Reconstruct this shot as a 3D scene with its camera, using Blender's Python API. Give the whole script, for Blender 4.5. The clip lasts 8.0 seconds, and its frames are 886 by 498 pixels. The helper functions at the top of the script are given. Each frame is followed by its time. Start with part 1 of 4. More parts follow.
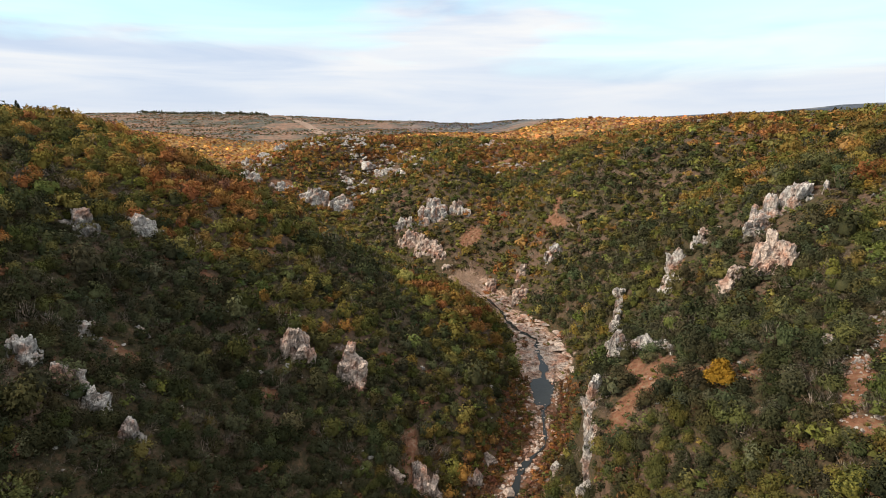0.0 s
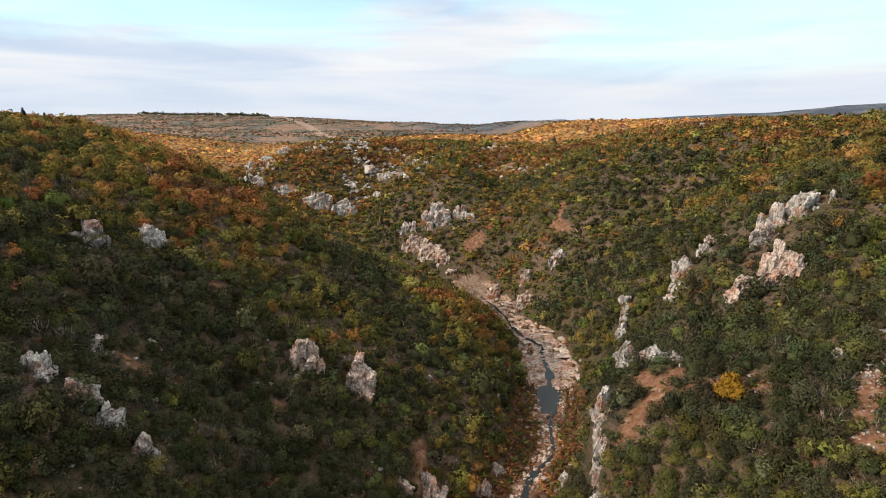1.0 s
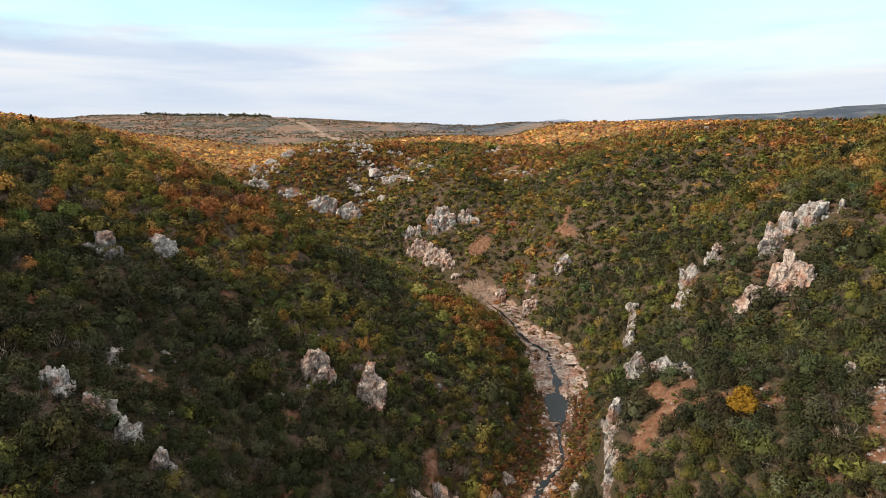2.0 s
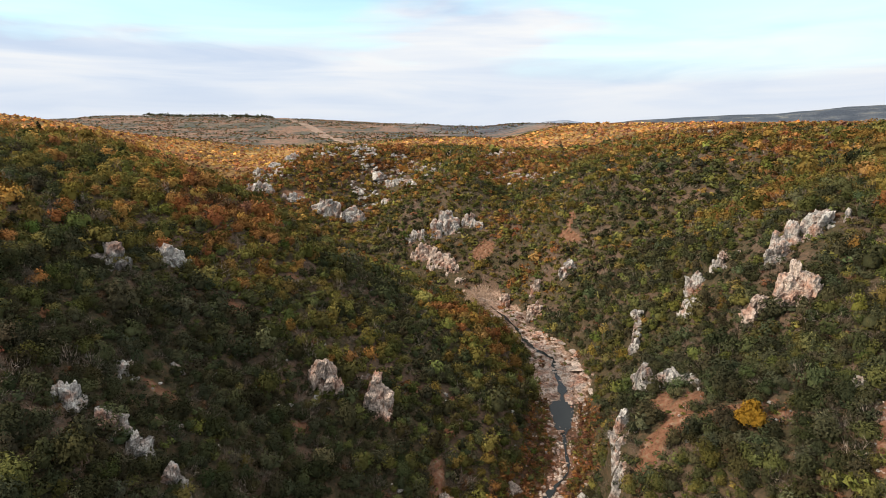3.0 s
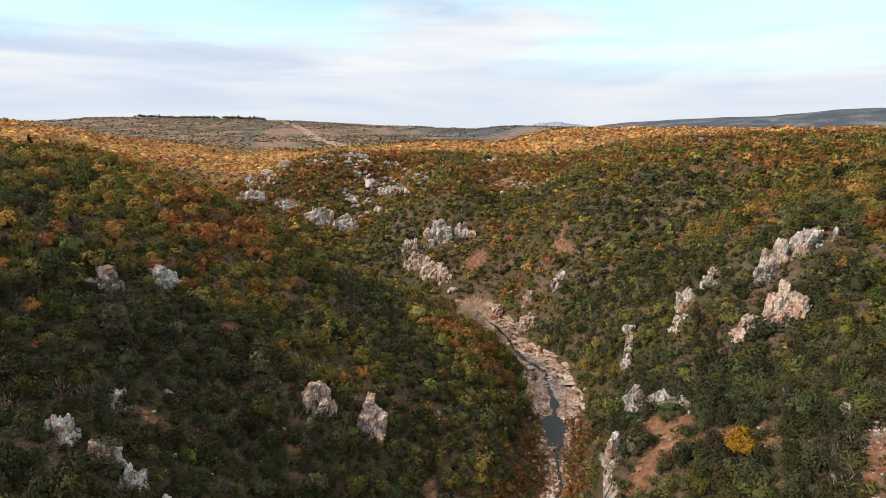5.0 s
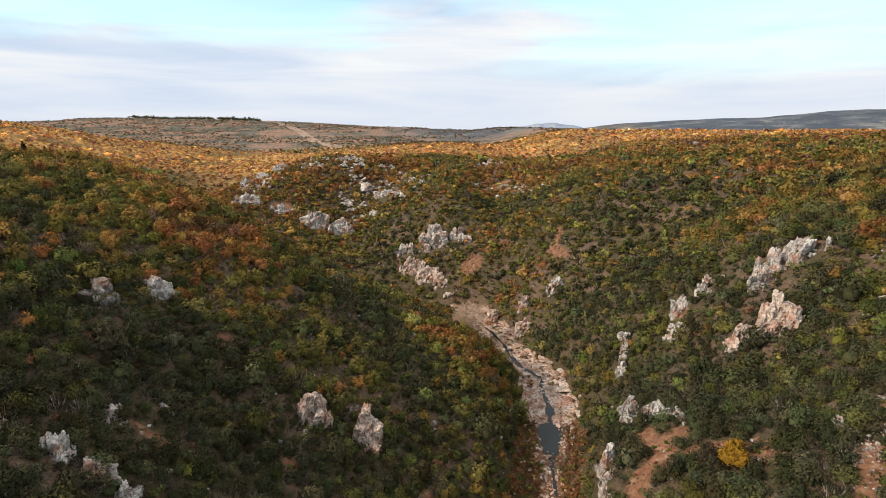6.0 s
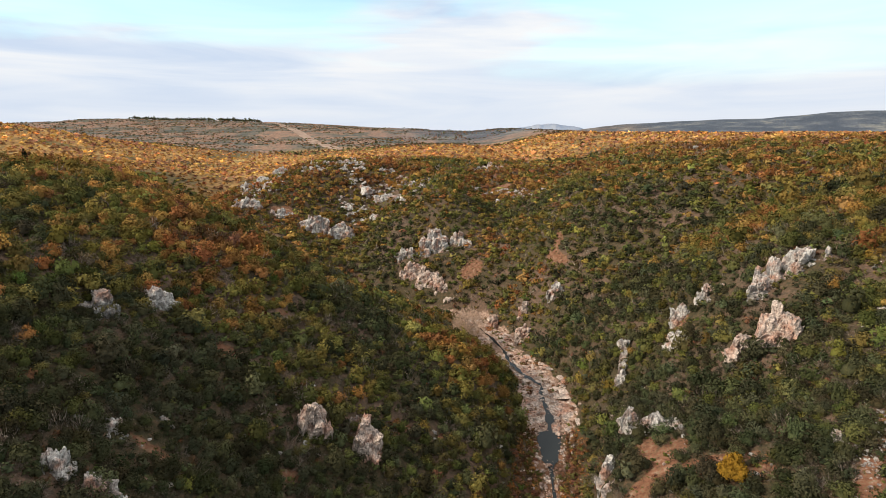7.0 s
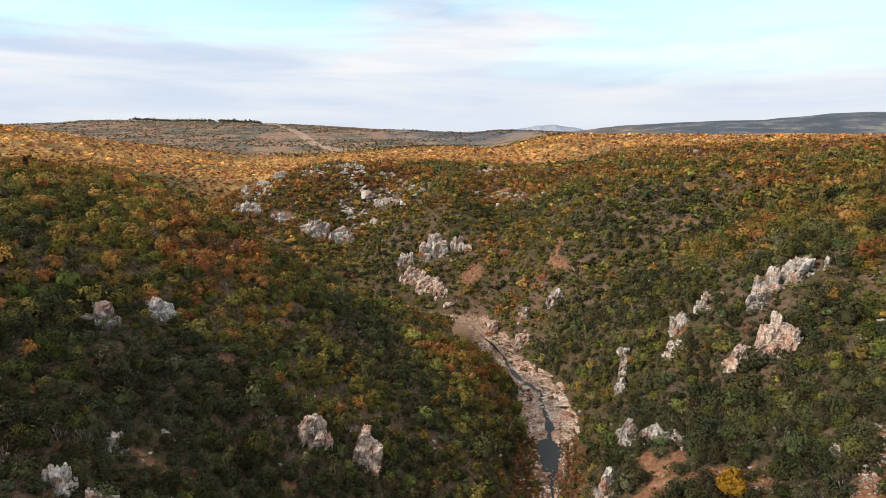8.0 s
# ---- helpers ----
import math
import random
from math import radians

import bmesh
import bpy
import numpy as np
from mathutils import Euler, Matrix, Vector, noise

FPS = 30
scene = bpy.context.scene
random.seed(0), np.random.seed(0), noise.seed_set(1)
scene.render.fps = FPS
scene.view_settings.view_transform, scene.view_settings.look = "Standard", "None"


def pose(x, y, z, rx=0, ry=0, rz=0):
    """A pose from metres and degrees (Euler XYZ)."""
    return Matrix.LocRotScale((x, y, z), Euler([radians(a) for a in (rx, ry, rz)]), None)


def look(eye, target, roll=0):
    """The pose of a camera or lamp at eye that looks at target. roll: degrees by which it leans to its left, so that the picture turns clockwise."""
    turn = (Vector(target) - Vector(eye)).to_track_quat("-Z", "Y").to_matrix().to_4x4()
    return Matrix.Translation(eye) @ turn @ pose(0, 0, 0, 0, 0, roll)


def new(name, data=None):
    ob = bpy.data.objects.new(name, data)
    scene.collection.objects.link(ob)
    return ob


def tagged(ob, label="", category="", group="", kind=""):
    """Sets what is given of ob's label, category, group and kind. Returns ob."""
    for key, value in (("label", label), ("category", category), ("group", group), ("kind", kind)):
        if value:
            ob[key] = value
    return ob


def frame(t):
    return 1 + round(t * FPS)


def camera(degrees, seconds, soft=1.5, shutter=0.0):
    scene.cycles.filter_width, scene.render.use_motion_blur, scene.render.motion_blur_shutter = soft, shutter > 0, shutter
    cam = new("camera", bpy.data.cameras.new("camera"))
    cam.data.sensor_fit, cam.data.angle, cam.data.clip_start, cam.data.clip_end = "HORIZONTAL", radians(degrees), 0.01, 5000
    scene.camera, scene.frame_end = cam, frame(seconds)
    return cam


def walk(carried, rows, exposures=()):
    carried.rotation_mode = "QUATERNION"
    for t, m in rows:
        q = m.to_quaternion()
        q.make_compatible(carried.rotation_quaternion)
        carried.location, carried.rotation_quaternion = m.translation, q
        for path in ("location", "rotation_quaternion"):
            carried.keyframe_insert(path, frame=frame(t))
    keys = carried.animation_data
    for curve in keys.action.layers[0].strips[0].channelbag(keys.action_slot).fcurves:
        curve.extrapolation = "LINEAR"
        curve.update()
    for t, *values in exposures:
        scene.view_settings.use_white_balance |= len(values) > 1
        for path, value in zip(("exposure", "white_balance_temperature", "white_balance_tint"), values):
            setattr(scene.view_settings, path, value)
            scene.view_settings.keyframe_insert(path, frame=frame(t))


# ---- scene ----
cam = camera(74.5, 8.0, soft=0.85)
METRES, EYE, TILT, LEAN, TURN = 28.0, 101.2, -11.5, 0.0, 0.0
ROWS = [
    (0.0, 0.0, 0.0, 0.0, 0.0, 0.0, -0.0),
    (0.5, -0.0389, -0.0083, 0.0554, 0.0, 0.01, -0.0),
    (1.0, -0.0855, -0.0172, 0.1107, 0.04, 0.03, 0.0),
    (1.5, -0.1382, -0.0255, 0.1663, 0.09, 0.03, -0.03),
    (3.0, -0.2415, -0.0511, 0.329, 0.33, 0.04, -0.1),
    (3.5, -0.2443, -0.0592, 0.3847, 0.39, 0.04, -0.13),
    (4.0, -0.2441, -0.0671, 0.4374, 0.4, 0.05, -0.15),
    (4.5, -0.2452, -0.0751, 0.497, 0.06, 0.08, -0.12),
    (6.0, -0.2485, -0.0973, 0.6698, -0.83, 0.14, -0.06),
    (6.5, -0.2486, -0.1047, 0.7276, -0.81, 0.16, -0.09),
    (7.0, -0.2454, -0.1124, 0.7846, -0.81, 0.18, -0.1),
    (7.5, -0.243, -0.12, 0.8423, -0.8, 0.2, -0.12),
    (8.0, -0.2419, -0.129, 0.9011, -0.78, 0.23, -0.14),
]
walk(cam, [(t, pose(0, 0, EYE, TILT, LEAN, TURN) @ pose(METRES * x, METRES * y, METRES * z, 90 + pitch, roll, yaw)) for t, x, y, z, yaw, pitch, roll in ROWS])

# ---- light: a bright, thinly clouded autumn sky and a soft sun from the left ----
SUN_FROM = Vector((-0.78, -0.26, 0.56)).normalized()
sun = new("sun", bpy.data.lights.new("sun", "SUN"))
sun.data.energy, sun.data.angle, sun.data.color = 3.75, radians(8), (1.0, 0.87, 0.70)
sun.matrix_world = look(SUN_FROM * 900, (0, 0, 0))
scene.view_settings.exposure = 0.0


def sky():
    world = bpy.data.worlds.new("sky")
    scene.world = world
    world.use_nodes = True
    n, l = world.node_tree.nodes, world.node_tree.links
    n.clear()

    def add(kind, **values):
        node = n.new(kind)
        for key, value in values.items():
            node.inputs[key].default_value = value
        return node

    def ramp(source, stops):
        node = n.new("ShaderNodeValToRGB")
        while len(node.color_ramp.elements) < len(stops):
            node.color_ramp.elements.new(0.5)
        for e, (p, c) in zip(node.color_ramp.elements, stops):
            e.position, e.color = p, (*c, 1)
        l.new(source, node.inputs[0])
        return node.outputs[0]

    def mix(fac, a, b):
        node = n.new("ShaderNodeMix")
        node.data_type = "RGBA"
        for socket, v in ((node.inputs[0], fac), (node.inputs[6], a), (node.inputs[7], b)):
            if isinstance(v, tuple):
                socket.default_value = (*v, 1)
            else:
                l.new(v, socket)
        return node.outputs[2]

    air = n.new("ShaderNodeTexSky")
    air.sky_type, air.sun_disc = "NISHITA", False
    air.sun_elevation = math.asin(SUN_FROM.z)
    air.sun_rotation = math.atan2(SUN_FROM.x, SUN_FROM.y)
    air.air_density, air.dust_density = 1.0, 1.0
    blue = n.new("ShaderNodeVectorMath")
    blue.operation = "MULTIPLY"
    blue.inputs[1].default_value = (0.24, 0.29, 0.25)
    l.new(air.outputs[0], blue.inputs[0])
    where = n.new("ShaderNodeTexCoord")
    spread = n.new("ShaderNodeMapping")
    spread.inputs["Scale"].default_value = (1.3, 1.3, 6.5)
    spread.inputs["Location"].default_value = (0.4, 0.0, 0.3)
    l.new(where.outputs["Generated"], spread.inputs[0])
    big = add("ShaderNodeTexNoise", Scale=1.5, Detail=5.0, Roughness=0.48, Distortion=0.25)
    l.new(spread.outputs[0], big.inputs["Vector"])
    height = n.new("ShaderNodeSeparateXYZ")
    l.new(where.outputs["Generated"], height.inputs[0])
    thin = n.new("ShaderNodeMath")
    thin.operation, thin.inputs[1].default_value = "MULTIPLY_ADD", -0.75
    capped = n.new("ShaderNodeMath")
    capped.operation, capped.inputs[1].default_value = "MINIMUM", 0.24
    l.new(height.outputs[2], capped.inputs[0])
    l.new(capped.outputs[0], thin.inputs[0]), l.new(big.outputs[0], thin.inputs[2])
    fine = n.new("ShaderNodeMapping")
    fine.inputs["Scale"].default_value = (2.4, 2.4, 21.0)
    fine.inputs["Location"].default_value = (3.1, 1.7, 0.6)
    l.new(where.outputs["Generated"], fine.inputs[0])
    streak = add("ShaderNodeTexNoise", Scale=1.2, Detail=5.0, Roughness=0.5, Distortion=0.5)
    l.new(fine.outputs[0], streak.inputs["Vector"])
    cover = ramp(thin.outputs[0], ((0.33, (0.3, 0.3, 0.3)), (0.43, (1, 1, 1))))
    cover = mix(ramp(height.outputs[2], ((0.07, (1, 1, 1)), (0.17, (0, 0, 0)))), cover, (1.0, 1.0, 1.0))
    white = ramp(streak.outputs[0], ((0.34, (0.62, 0.73, 0.90)), (0.48, (0.78, 0.85, 0.95)), (0.64, (0.95, 0.96, 0.97))))
    low = ramp(height.outputs[2], ((0.0, (0.75, 0.75, 0.75)), (0.13, (0, 0, 0))))
    white = mix(low, white, (0.73, 0.79, 0.89))
    out = n.new("ShaderNodeOutputWorld")
    # an overcast sky is brighter overhead than near the horizon
    lift = n.new("ShaderNodeMath")
    lift.operation, lift.inputs[1].default_value, lift.use_clamp = "SUBTRACT", 0.26, True
    l.new(height.outputs[2], lift.inputs[0])
    gain = n.new("ShaderNodeMath")
    gain.operation, gain.inputs[1].default_value, gain.inputs[2].default_value = "MULTIPLY_ADD", 0.55, 1.0
    l.new(lift.outputs[0], gain.inputs[0])
    shine = add("ShaderNodeBackground")
    l.new(gain.outputs[0], shine.inputs["Strength"])
    overhead = ramp(height.outputs[2], ((0.26, (0, 0, 0)), (0.5, (0.75, 0.75, 0.75))))
    l.new(mix(overhead, mix(cover, blue.outputs[0], white), (0.90, 0.86, 0.79)), shine.inputs[0])
    l.new(shine.outputs[0], out.inputs[0])


sky()


# ---- materials ----
def material(name, build):
    m = bpy.data.materials.new(name)
    m.use_nodes = True
    n, l = m.node_tree.nodes, m.node_tree.links
    n.clear()
    out = n.new("ShaderNodeOutputMaterial")
    l.new(build(Kit(n, l)), out.inputs[0])
    return m


class Kit:
    """Short hands for shader nodes."""

    def __init__(self, n, l):
        self.n, self.l = n, l

    def put(self, socket, v):
        if isinstance(v, bpy.types.NodeSocket):
            self.l.new(v, socket)
        elif isinstance(v, tuple) and len(v) == 3 and len(socket.default_value) == 4:
            socket.default_value = (*v, 1)
        else:
            socket.default_value = v

    def node(self, kind, out=0, **values):
        node = self.n.new(kind)
        for key, v in values.items():
            self.put(node.inputs[key.replace("_", " ")], v)
        return node.outputs[out]

    def place(self, scale=(1, 1, 1)):
        mapped = self.n.new("ShaderNodeMapping")
        mapped.inputs["Scale"].default_value = scale
        self.l.new(self.n.new("ShaderNodeNewGeometry").outputs["Position"], mapped.inputs[0])
        return mapped.outputs[0]

    def noise(self, scale, detail=4.0, rough=0.55, stretch=(1, 1, 1), warp=0.0):
        return self.node("ShaderNodeTexNoise", Vector=self.place(stretch), Scale=scale, Detail=detail, Roughness=rough, Distortion=warp)

    def ramp(self, source, *stops):
        node = self.n.new("ShaderNodeValToRGB")
        while len(node.color_ramp.elements) < len(stops):
            node.color_ramp.elements.new(0.5)
        for e, (p, c) in zip(node.color_ramp.elements, stops):
            e.position, e.color = p, (*(c if isinstance(c, tuple) else (c, c, c)), 1)
        self.l.new(source, node.inputs[0])
        return node.outputs[0]

    def mix(self, fac, a, b, how="MIX"):
        node = self.n.new("ShaderNodeMix")
        node.data_type, node.blend_type = "RGBA", how
        self.put(node.inputs[0], fac), self.put(node.inputs[6], a), self.put(node.inputs[7], b)
        return node.outputs[2]

    def attribute(self, name, out="Fac"):
        node = self.n.new("ShaderNodeAttribute")
        node.attribute_name = name
        return node.outputs[out]

    def bump(self, height, strength, distance):
        return self.node("ShaderNodeBump", Height=height, Strength=strength, Distance=distance)

    def surface(self, colour, rough=0.9, normal=None, gloss=0.3):
        node = self.n.new("ShaderNodeBsdfPrincipled")
        self.put(node.inputs["Base Color"], colour), self.put(node.inputs["Roughness"], rough)
        node.inputs["Specular IOR Level"].default_value = gloss
        if normal:
            self.l.new(normal, node.inputs["Normal"])
        return node.outputs[0]


def foliage(k):
    island = k.n.new("ShaderNodeNewGeometry").outputs["Random Per Island"]
    shade = k.ramp(island, (0.0, 0.82), (0.5, 1.0), (1.0, 1.22))
    colour = k.mix(1.0, k.attribute("tint", "Color"), shade, "MULTIPLY")
    colour = k.mix(k.ramp(k.noise(0.9, 2), (0.45, 0.0), (0.75, 0.35)), colour, k.mix(1.0, colour, (1.5, 1.15, 0.7), "MULTIPLY"))
    colour = k.mix(1.0, colour, k.ramp(k.noise(5.5, 3, 0.75), (0.34, 0.52), (0.52, 1.0), (0.70, 1.55)), "MULTIPLY")
    leaf = k.node("ShaderNodeBsdfDiffuse", Color=colour)
    through_leaf = k.node("ShaderNodeBsdfTranslucent", Color=colour)
    both = k.n.new("ShaderNodeMixShader")
    both.inputs[0].default_value = 0.22
    k.l.new(leaf, both.inputs[1]), k.l.new(through_leaf, both.inputs[2])
    return both.outputs[0]


def limestone(k, pale=(0.66, 0.61, 0.57), warm=(0.46, 0.27, 0.20), dull=0.78):
    stain = k.ramp(k.noise(0.16, 5, 0.6), (0.46, 0.0), (0.62, 1.0))
    colour = k.mix(stain, pale, warm)
    grey = k.ramp(k.noise(0.35, 6, 0.65, (1, 1, 0.7)), (0.46, 0.0), (0.62, 1.0))
    colour = k.mix(grey, colour, k.mix(dull, colour, (0.17, 0.155, 0.15)))
    joint = k.n.new("ShaderNodeTexVoronoi")
    joint.feature = "DISTANCE_TO_EDGE"
    joint.inputs["Scale"].default_value = 0.55
    k.l.new(k.place((1, 1, 0.6)), joint.inputs["Vector"])
    colour = k.mix(1.0, colour, k.ramp(joint.outputs["Distance"], (0.0, 0.70), (0.05, 1.0)), "MULTIPLY")
    streaks = k.ramp(k.noise(1.3, 6, 0.7, (1, 1, 0.55)), (0.47, 1.10), (0.62, 0.45))
    colour = k.mix(1.0, colour, streaks, "MULTIPLY")
    bedding = k.noise(1.0, 6, 0.7, (0.22, 0.22, 1.7), 0.6)
    colour = k.mix(1.0, colour, k.ramp(bedding, (0.36, 0.5), (0.46, 1.0)), "MULTIPLY")
    grain = k.noise(2.6, 8, 0.7)
    colour = k.mix(1.0, colour, k.ramp(grain, (0.3, 0.7), (0.7, 1.2)), "MULTIPLY")
    cracks = k.node("ShaderNodeTexVoronoi", Vector=k.place((1, 1, 0.7)), Scale=0.8)
    rough = k.mix(0.45, k.mix(0.5, grain, cracks), bedding)
    return k.surface(colour, 0.92, k.bump(rough, 1.0, 1.0), 0.2)


def earth(k):
    soil = k.ramp(k.noise(0.55, 8, 0.75), (0.36, (0.075, 0.045, 0.028)), (0.45, (0.165, 0.074, 0.043)), (0.54, (0.24, 0.112, 0.068)), (0.64, (0.38, 0.26, 0.19)))
    litter = k.ramp(k.noise(0.8, 8, 0.75), (0.34, (0.034, 0.032, 0.018)), (0.48, (0.062, 0.052, 0.028)), (0.58, (0.105, 0.068, 0.040)), (0.72, (0.18, 0.12, 0.075)))
    dry = k.ramp(k.noise(0.035, 6, 0.6), (0.46, 0.0), (0.58, 0.8))
    litter = k.mix(dry, litter, k.ramp(k.noise(0.9, 6, 0.7), (0.38, (0.085, 0.062, 0.046)), (0.62, (0.21, 0.125, 0.088))))
    bare = k.ramp(k.mix(0.5, k.attribute("bare"), k.noise(0.35, 6, 0.65)), (0.42, 0.0), (0.56, 1.0))
    tuft = k.ramp(k.noise(1.1, 5, 0.7), (0.52, 0.0), (0.62, 0.7))
    colour = k.mix(bare, litter, k.mix(tuft, soil, (0.13, 0.105, 0.055)))
    stones = k.node("ShaderNodeTexVoronoi", Vector=k.place(), Scale=1.3)
    chips = k.ramp(stones, (0.10, 0.8), (0.2, 0.0))
    colour = k.mix(k.mix(1.0, chips, k.ramp(k.noise(0.08, 4), (0.5, 0.0), (0.7, 1.0)), "MULTIPLY"), colour, (0.46, 0.40, 0.35))
    # far land: a mosaic of russet oak, dark scrub and pasture
    mosaic = k.ramp(k.noise(0.010, 10, 0.66), (0.34, (0.075, 0.072, 0.032)), (0.43, (0.17, 0.115, 0.045)), (0.51, (0.31, 0.165, 0.055)), (0.60, (0.40, 0.25, 0.090)), (0.70, (0.19, 0.14, 0.055)))
    specks = k.ramp(k.node("ShaderNodeTexVoronoi", Vector=k.place(), Scale=0.13), (0.15, 0.5), (0.6, 1.2))
    mosaic = k.mix(1.0, mosaic, specks, "MULTIPLY")
    # far right ridge: aerial haze is painted in as blue-grey ground colour
    hazy_upland = k.ramp(k.noise(0.006, 8, 0.6), (0.45, (0.055, 0.066, 0.088)), (0.56, (0.088, 0.098, 0.118)), (0.66, (0.19, 0.185, 0.17)))
    # russet heath, its tones greyed to carry the haze of distance
    heath = k.ramp(k.noise(0.011, 10, 0.68), (0.40, (0.058, 0.070, 0.064)), (0.48, (0.10, 0.095, 0.084)), (0.55, (0.26, 0.145, 0.105)), (0.66, (0.13, 0.120, 0.100)))
    mosaic = k.mix(k.attribute("heath"), mosaic, k.mix(1.0, heath, specks, "MULTIPLY"))
    mosaic = k.mix(k.attribute("hazy_upland"), mosaic, k.mix(1.0, hazy_upland, specks, "MULTIPLY"))
    outcrops = k.ramp(k.node("ShaderNodeTexVoronoi", Vector=k.place(), Scale=0.06), (0.10, 1.0), (0.16, 0.0))
    mosaic = k.mix(k.mix(1.0, outcrops, k.ramp(k.noise(0.008, 4), (0.54, 0.0), (0.60, 0.8)), "MULTIPLY"), mosaic, (0.48, 0.45, 0.40))
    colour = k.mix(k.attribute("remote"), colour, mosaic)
    gravel = k.ramp(k.noise(0.7, 6, 0.7), (0.33, (0.10, 0.066, 0.050)), (0.48, (0.26, 0.165, 0.12)), (0.64, (0.52, 0.38, 0.30)))
    colour = k.mix(k.ramp(k.mix(0.3, k.attribute("bed"), k.noise(0.3, 5)), (0.42, 0.0), (0.55, 1.0)), colour, gravel)
    return k.surface(colour, 0.95, k.bump(k.noise(1.4, 7, 0.7), 0.8, 0.5), 0.15)


def water_look(k):
    ripple = k.noise(0.9, 4, 0.5, (1, 1, 1), 0.4)
    return k.surface((0.018, 0.022, 0.024), 0.08, k.bump(ripple, 0.25, 0.08), 0.12)


def bark_look(k):
    colour = k.ramp(k.noise(2.5, 4, 0.6), (0.35, (0.10, 0.080, 0.062)), (0.65, (0.26, 0.215, 0.18)))
    return k.surface(colour, 0.9)


LEAVES = material("leaves", foliage)
ROCK = material("limestone", limestone)
PINK_ROCK = material("stream stone", lambda k: limestone(k, (0.68, 0.54, 0.46), (0.50, 0.27, 0.19), 0.6))
EARTH = material("earth", earth)
WATER = material("water", water_look)
BARK = material("bark", bark_look)


# ---- number tools ----
def hashed(i, j, seed):
    h = (i.astype(np.int64) * 374761393 + j.astype(np.int64) * 668265263 + seed * 974634749) & 0x7FFFFFFF
    h = ((h ^ (h >> 13)) * 1274126177) & 0x7FFFFFFF
    return ((h ^ (h >> 16)) & 0xFFFF) / 65535.0


def ripple2(x, y, size, seed=0):
    """Smooth noise from -1 to 1 with humps about size metres wide."""
    u, v = np.asarray(x) / size, np.asarray(y) / size
    i, j = np.floor(u), np.floor(v)
    a, b = u - i, v - j
    a, b = a * a * (3 - 2 * a), b * b * (3 - 2 * b)
    low = hashed(i, j, seed) * (1 - a) + hashed(i + 1, j, seed) * a
    top = hashed(i, j + 1, seed) * (1 - a) + hashed(i + 1, j + 1, seed) * a
    return 2 * (low * (1 - b) + top * b) - 1


def ripple3(p, size, seed=0):
    """The same in space: p is an array of points."""
    q = p / np.asarray(size)
    k = np.floor(q[:, 2])
    c = q[:, 2] - k
    c = c * c * (3 - 2 * c)
    shift = 57.3 * k
    low = ripple2(q[:, 0] + shift, q[:, 1] - shift, 1.0, seed)
    top = ripple2(q[:, 0] + shift + 57.3, q[:, 1] - shift - 57.3, 1.0, seed)
    return low * (1 - c) + top * c


def step(a, b, v):
    s = np.clip((np.asarray(v, float) - a) / (b - a), 0, 1)
    return s * s * (3 - 2 * s)


# ---- the lie of the land ----
XK = np.array([-250, -175, -120, -73, -30, 10, 43, 78, 122, 180, 260], float)
YK = np.array([70, 125, 180, 245, 315, 395, 490, 610], float)
LAND = np.array([
    [113, 93, 78, 55, 16, 8, 24, 52, 77, 91, 114],
    [117, 102, 86, 54, 20, 3, 34, 52, 70, 93, 116],
    [117, 103, 87, 60, 35, 15, 38, 41, 73, 100, 118],
    [113, 105, 91, 65, 42, 29, 16, 31, 75, 97, 118],
    [106, 99, 77, 50, 30, 5, 1, 35, 57, 90, 113],
    [85, 60, 41, 20, 12, 17, 34, 58, 81, 104, 110],
    [44, 57, 42, 32, 56, 74, 59, 66, 89, 94, 111],
    [40, 78, 100, 94, 85, 81, 70, 76, 62, 89, 112],
], float)
STREAM = [(-6, 20), (2, 81), (8, 120), (18, 147), (32, 174), (37, 201), (42, 224), (44, 247), (44, 269), (34, 299), (28, 338), (18, 370), (-18, 386), (-70, 407), (-138, 421), (-256, 438)]


def spline_weights(knots, v):
    v = np.clip(np.asarray(v, float), knots[0], knots[-1])
    n, r = len(knots), np.arange(len(v))
    i = np.clip(np.searchsorted(knots, v, side="right") - 1, 0, n - 2)
    h = knots[i + 1] - knots[i]
    s = (v - knots[i]) / h
    lo, hi = np.clip(i - 1, 0, n - 1), np.clip(i + 2, 0, n - 1)
    w = np.zeros((len(v), n))
    g, q = (s**3 - 2 * s**2 + s) * h / (knots[i + 1] - knots[lo]), (s**3 - s**2) * h / (knots[hi] - knots[i])
    for at, value in ((i, 2 * s**3 - 3 * s**2 + 1 - q), (i + 1, 3 * s**2 - 2 * s**3 + g), (lo, -g), (hi, q)):
        np.add.at(w, (r, at), value)
    return w


def stream_near(x, y):
    """Distance to the stream's middle line, and how far down that line the nearest point lies, in metres of its y."""
    best, along = np.full(len(x), 1e9), np.zeros(len(x))
    run = 0.0
    for (ax, ay), (bx, by) in zip(STREAM, STREAM[1:]):
        long2 = (bx - ax) ** 2 + (by - ay) ** 2
        s = np.clip(((x - ax) * (bx - ax) + (y - ay) * (by - ay)) / long2, 0, 1)
        d = np.hypot(x - ax - s * (bx - ax), y - ay - s * (by - ay))
        near = d < best
        best, along = np.where(near, d, best), np.where(near, run + s * long2**0.5, along)
        run += long2**0.5
    return best, along


def stream_level(along):
    return 1.0 + 0.002 * along


def hump(x, y, cx, cy, rx, ry, h, turn=0.0):
    c, s = math.cos(radians(turn)), math.sin(radians(turn))
    u, v = (x - cx) * c + (y - cy) * s, (y - cy) * c - (x - cx) * s
    return h * np.exp(-(u / rx) ** 2 - (v / ry) ** 2)


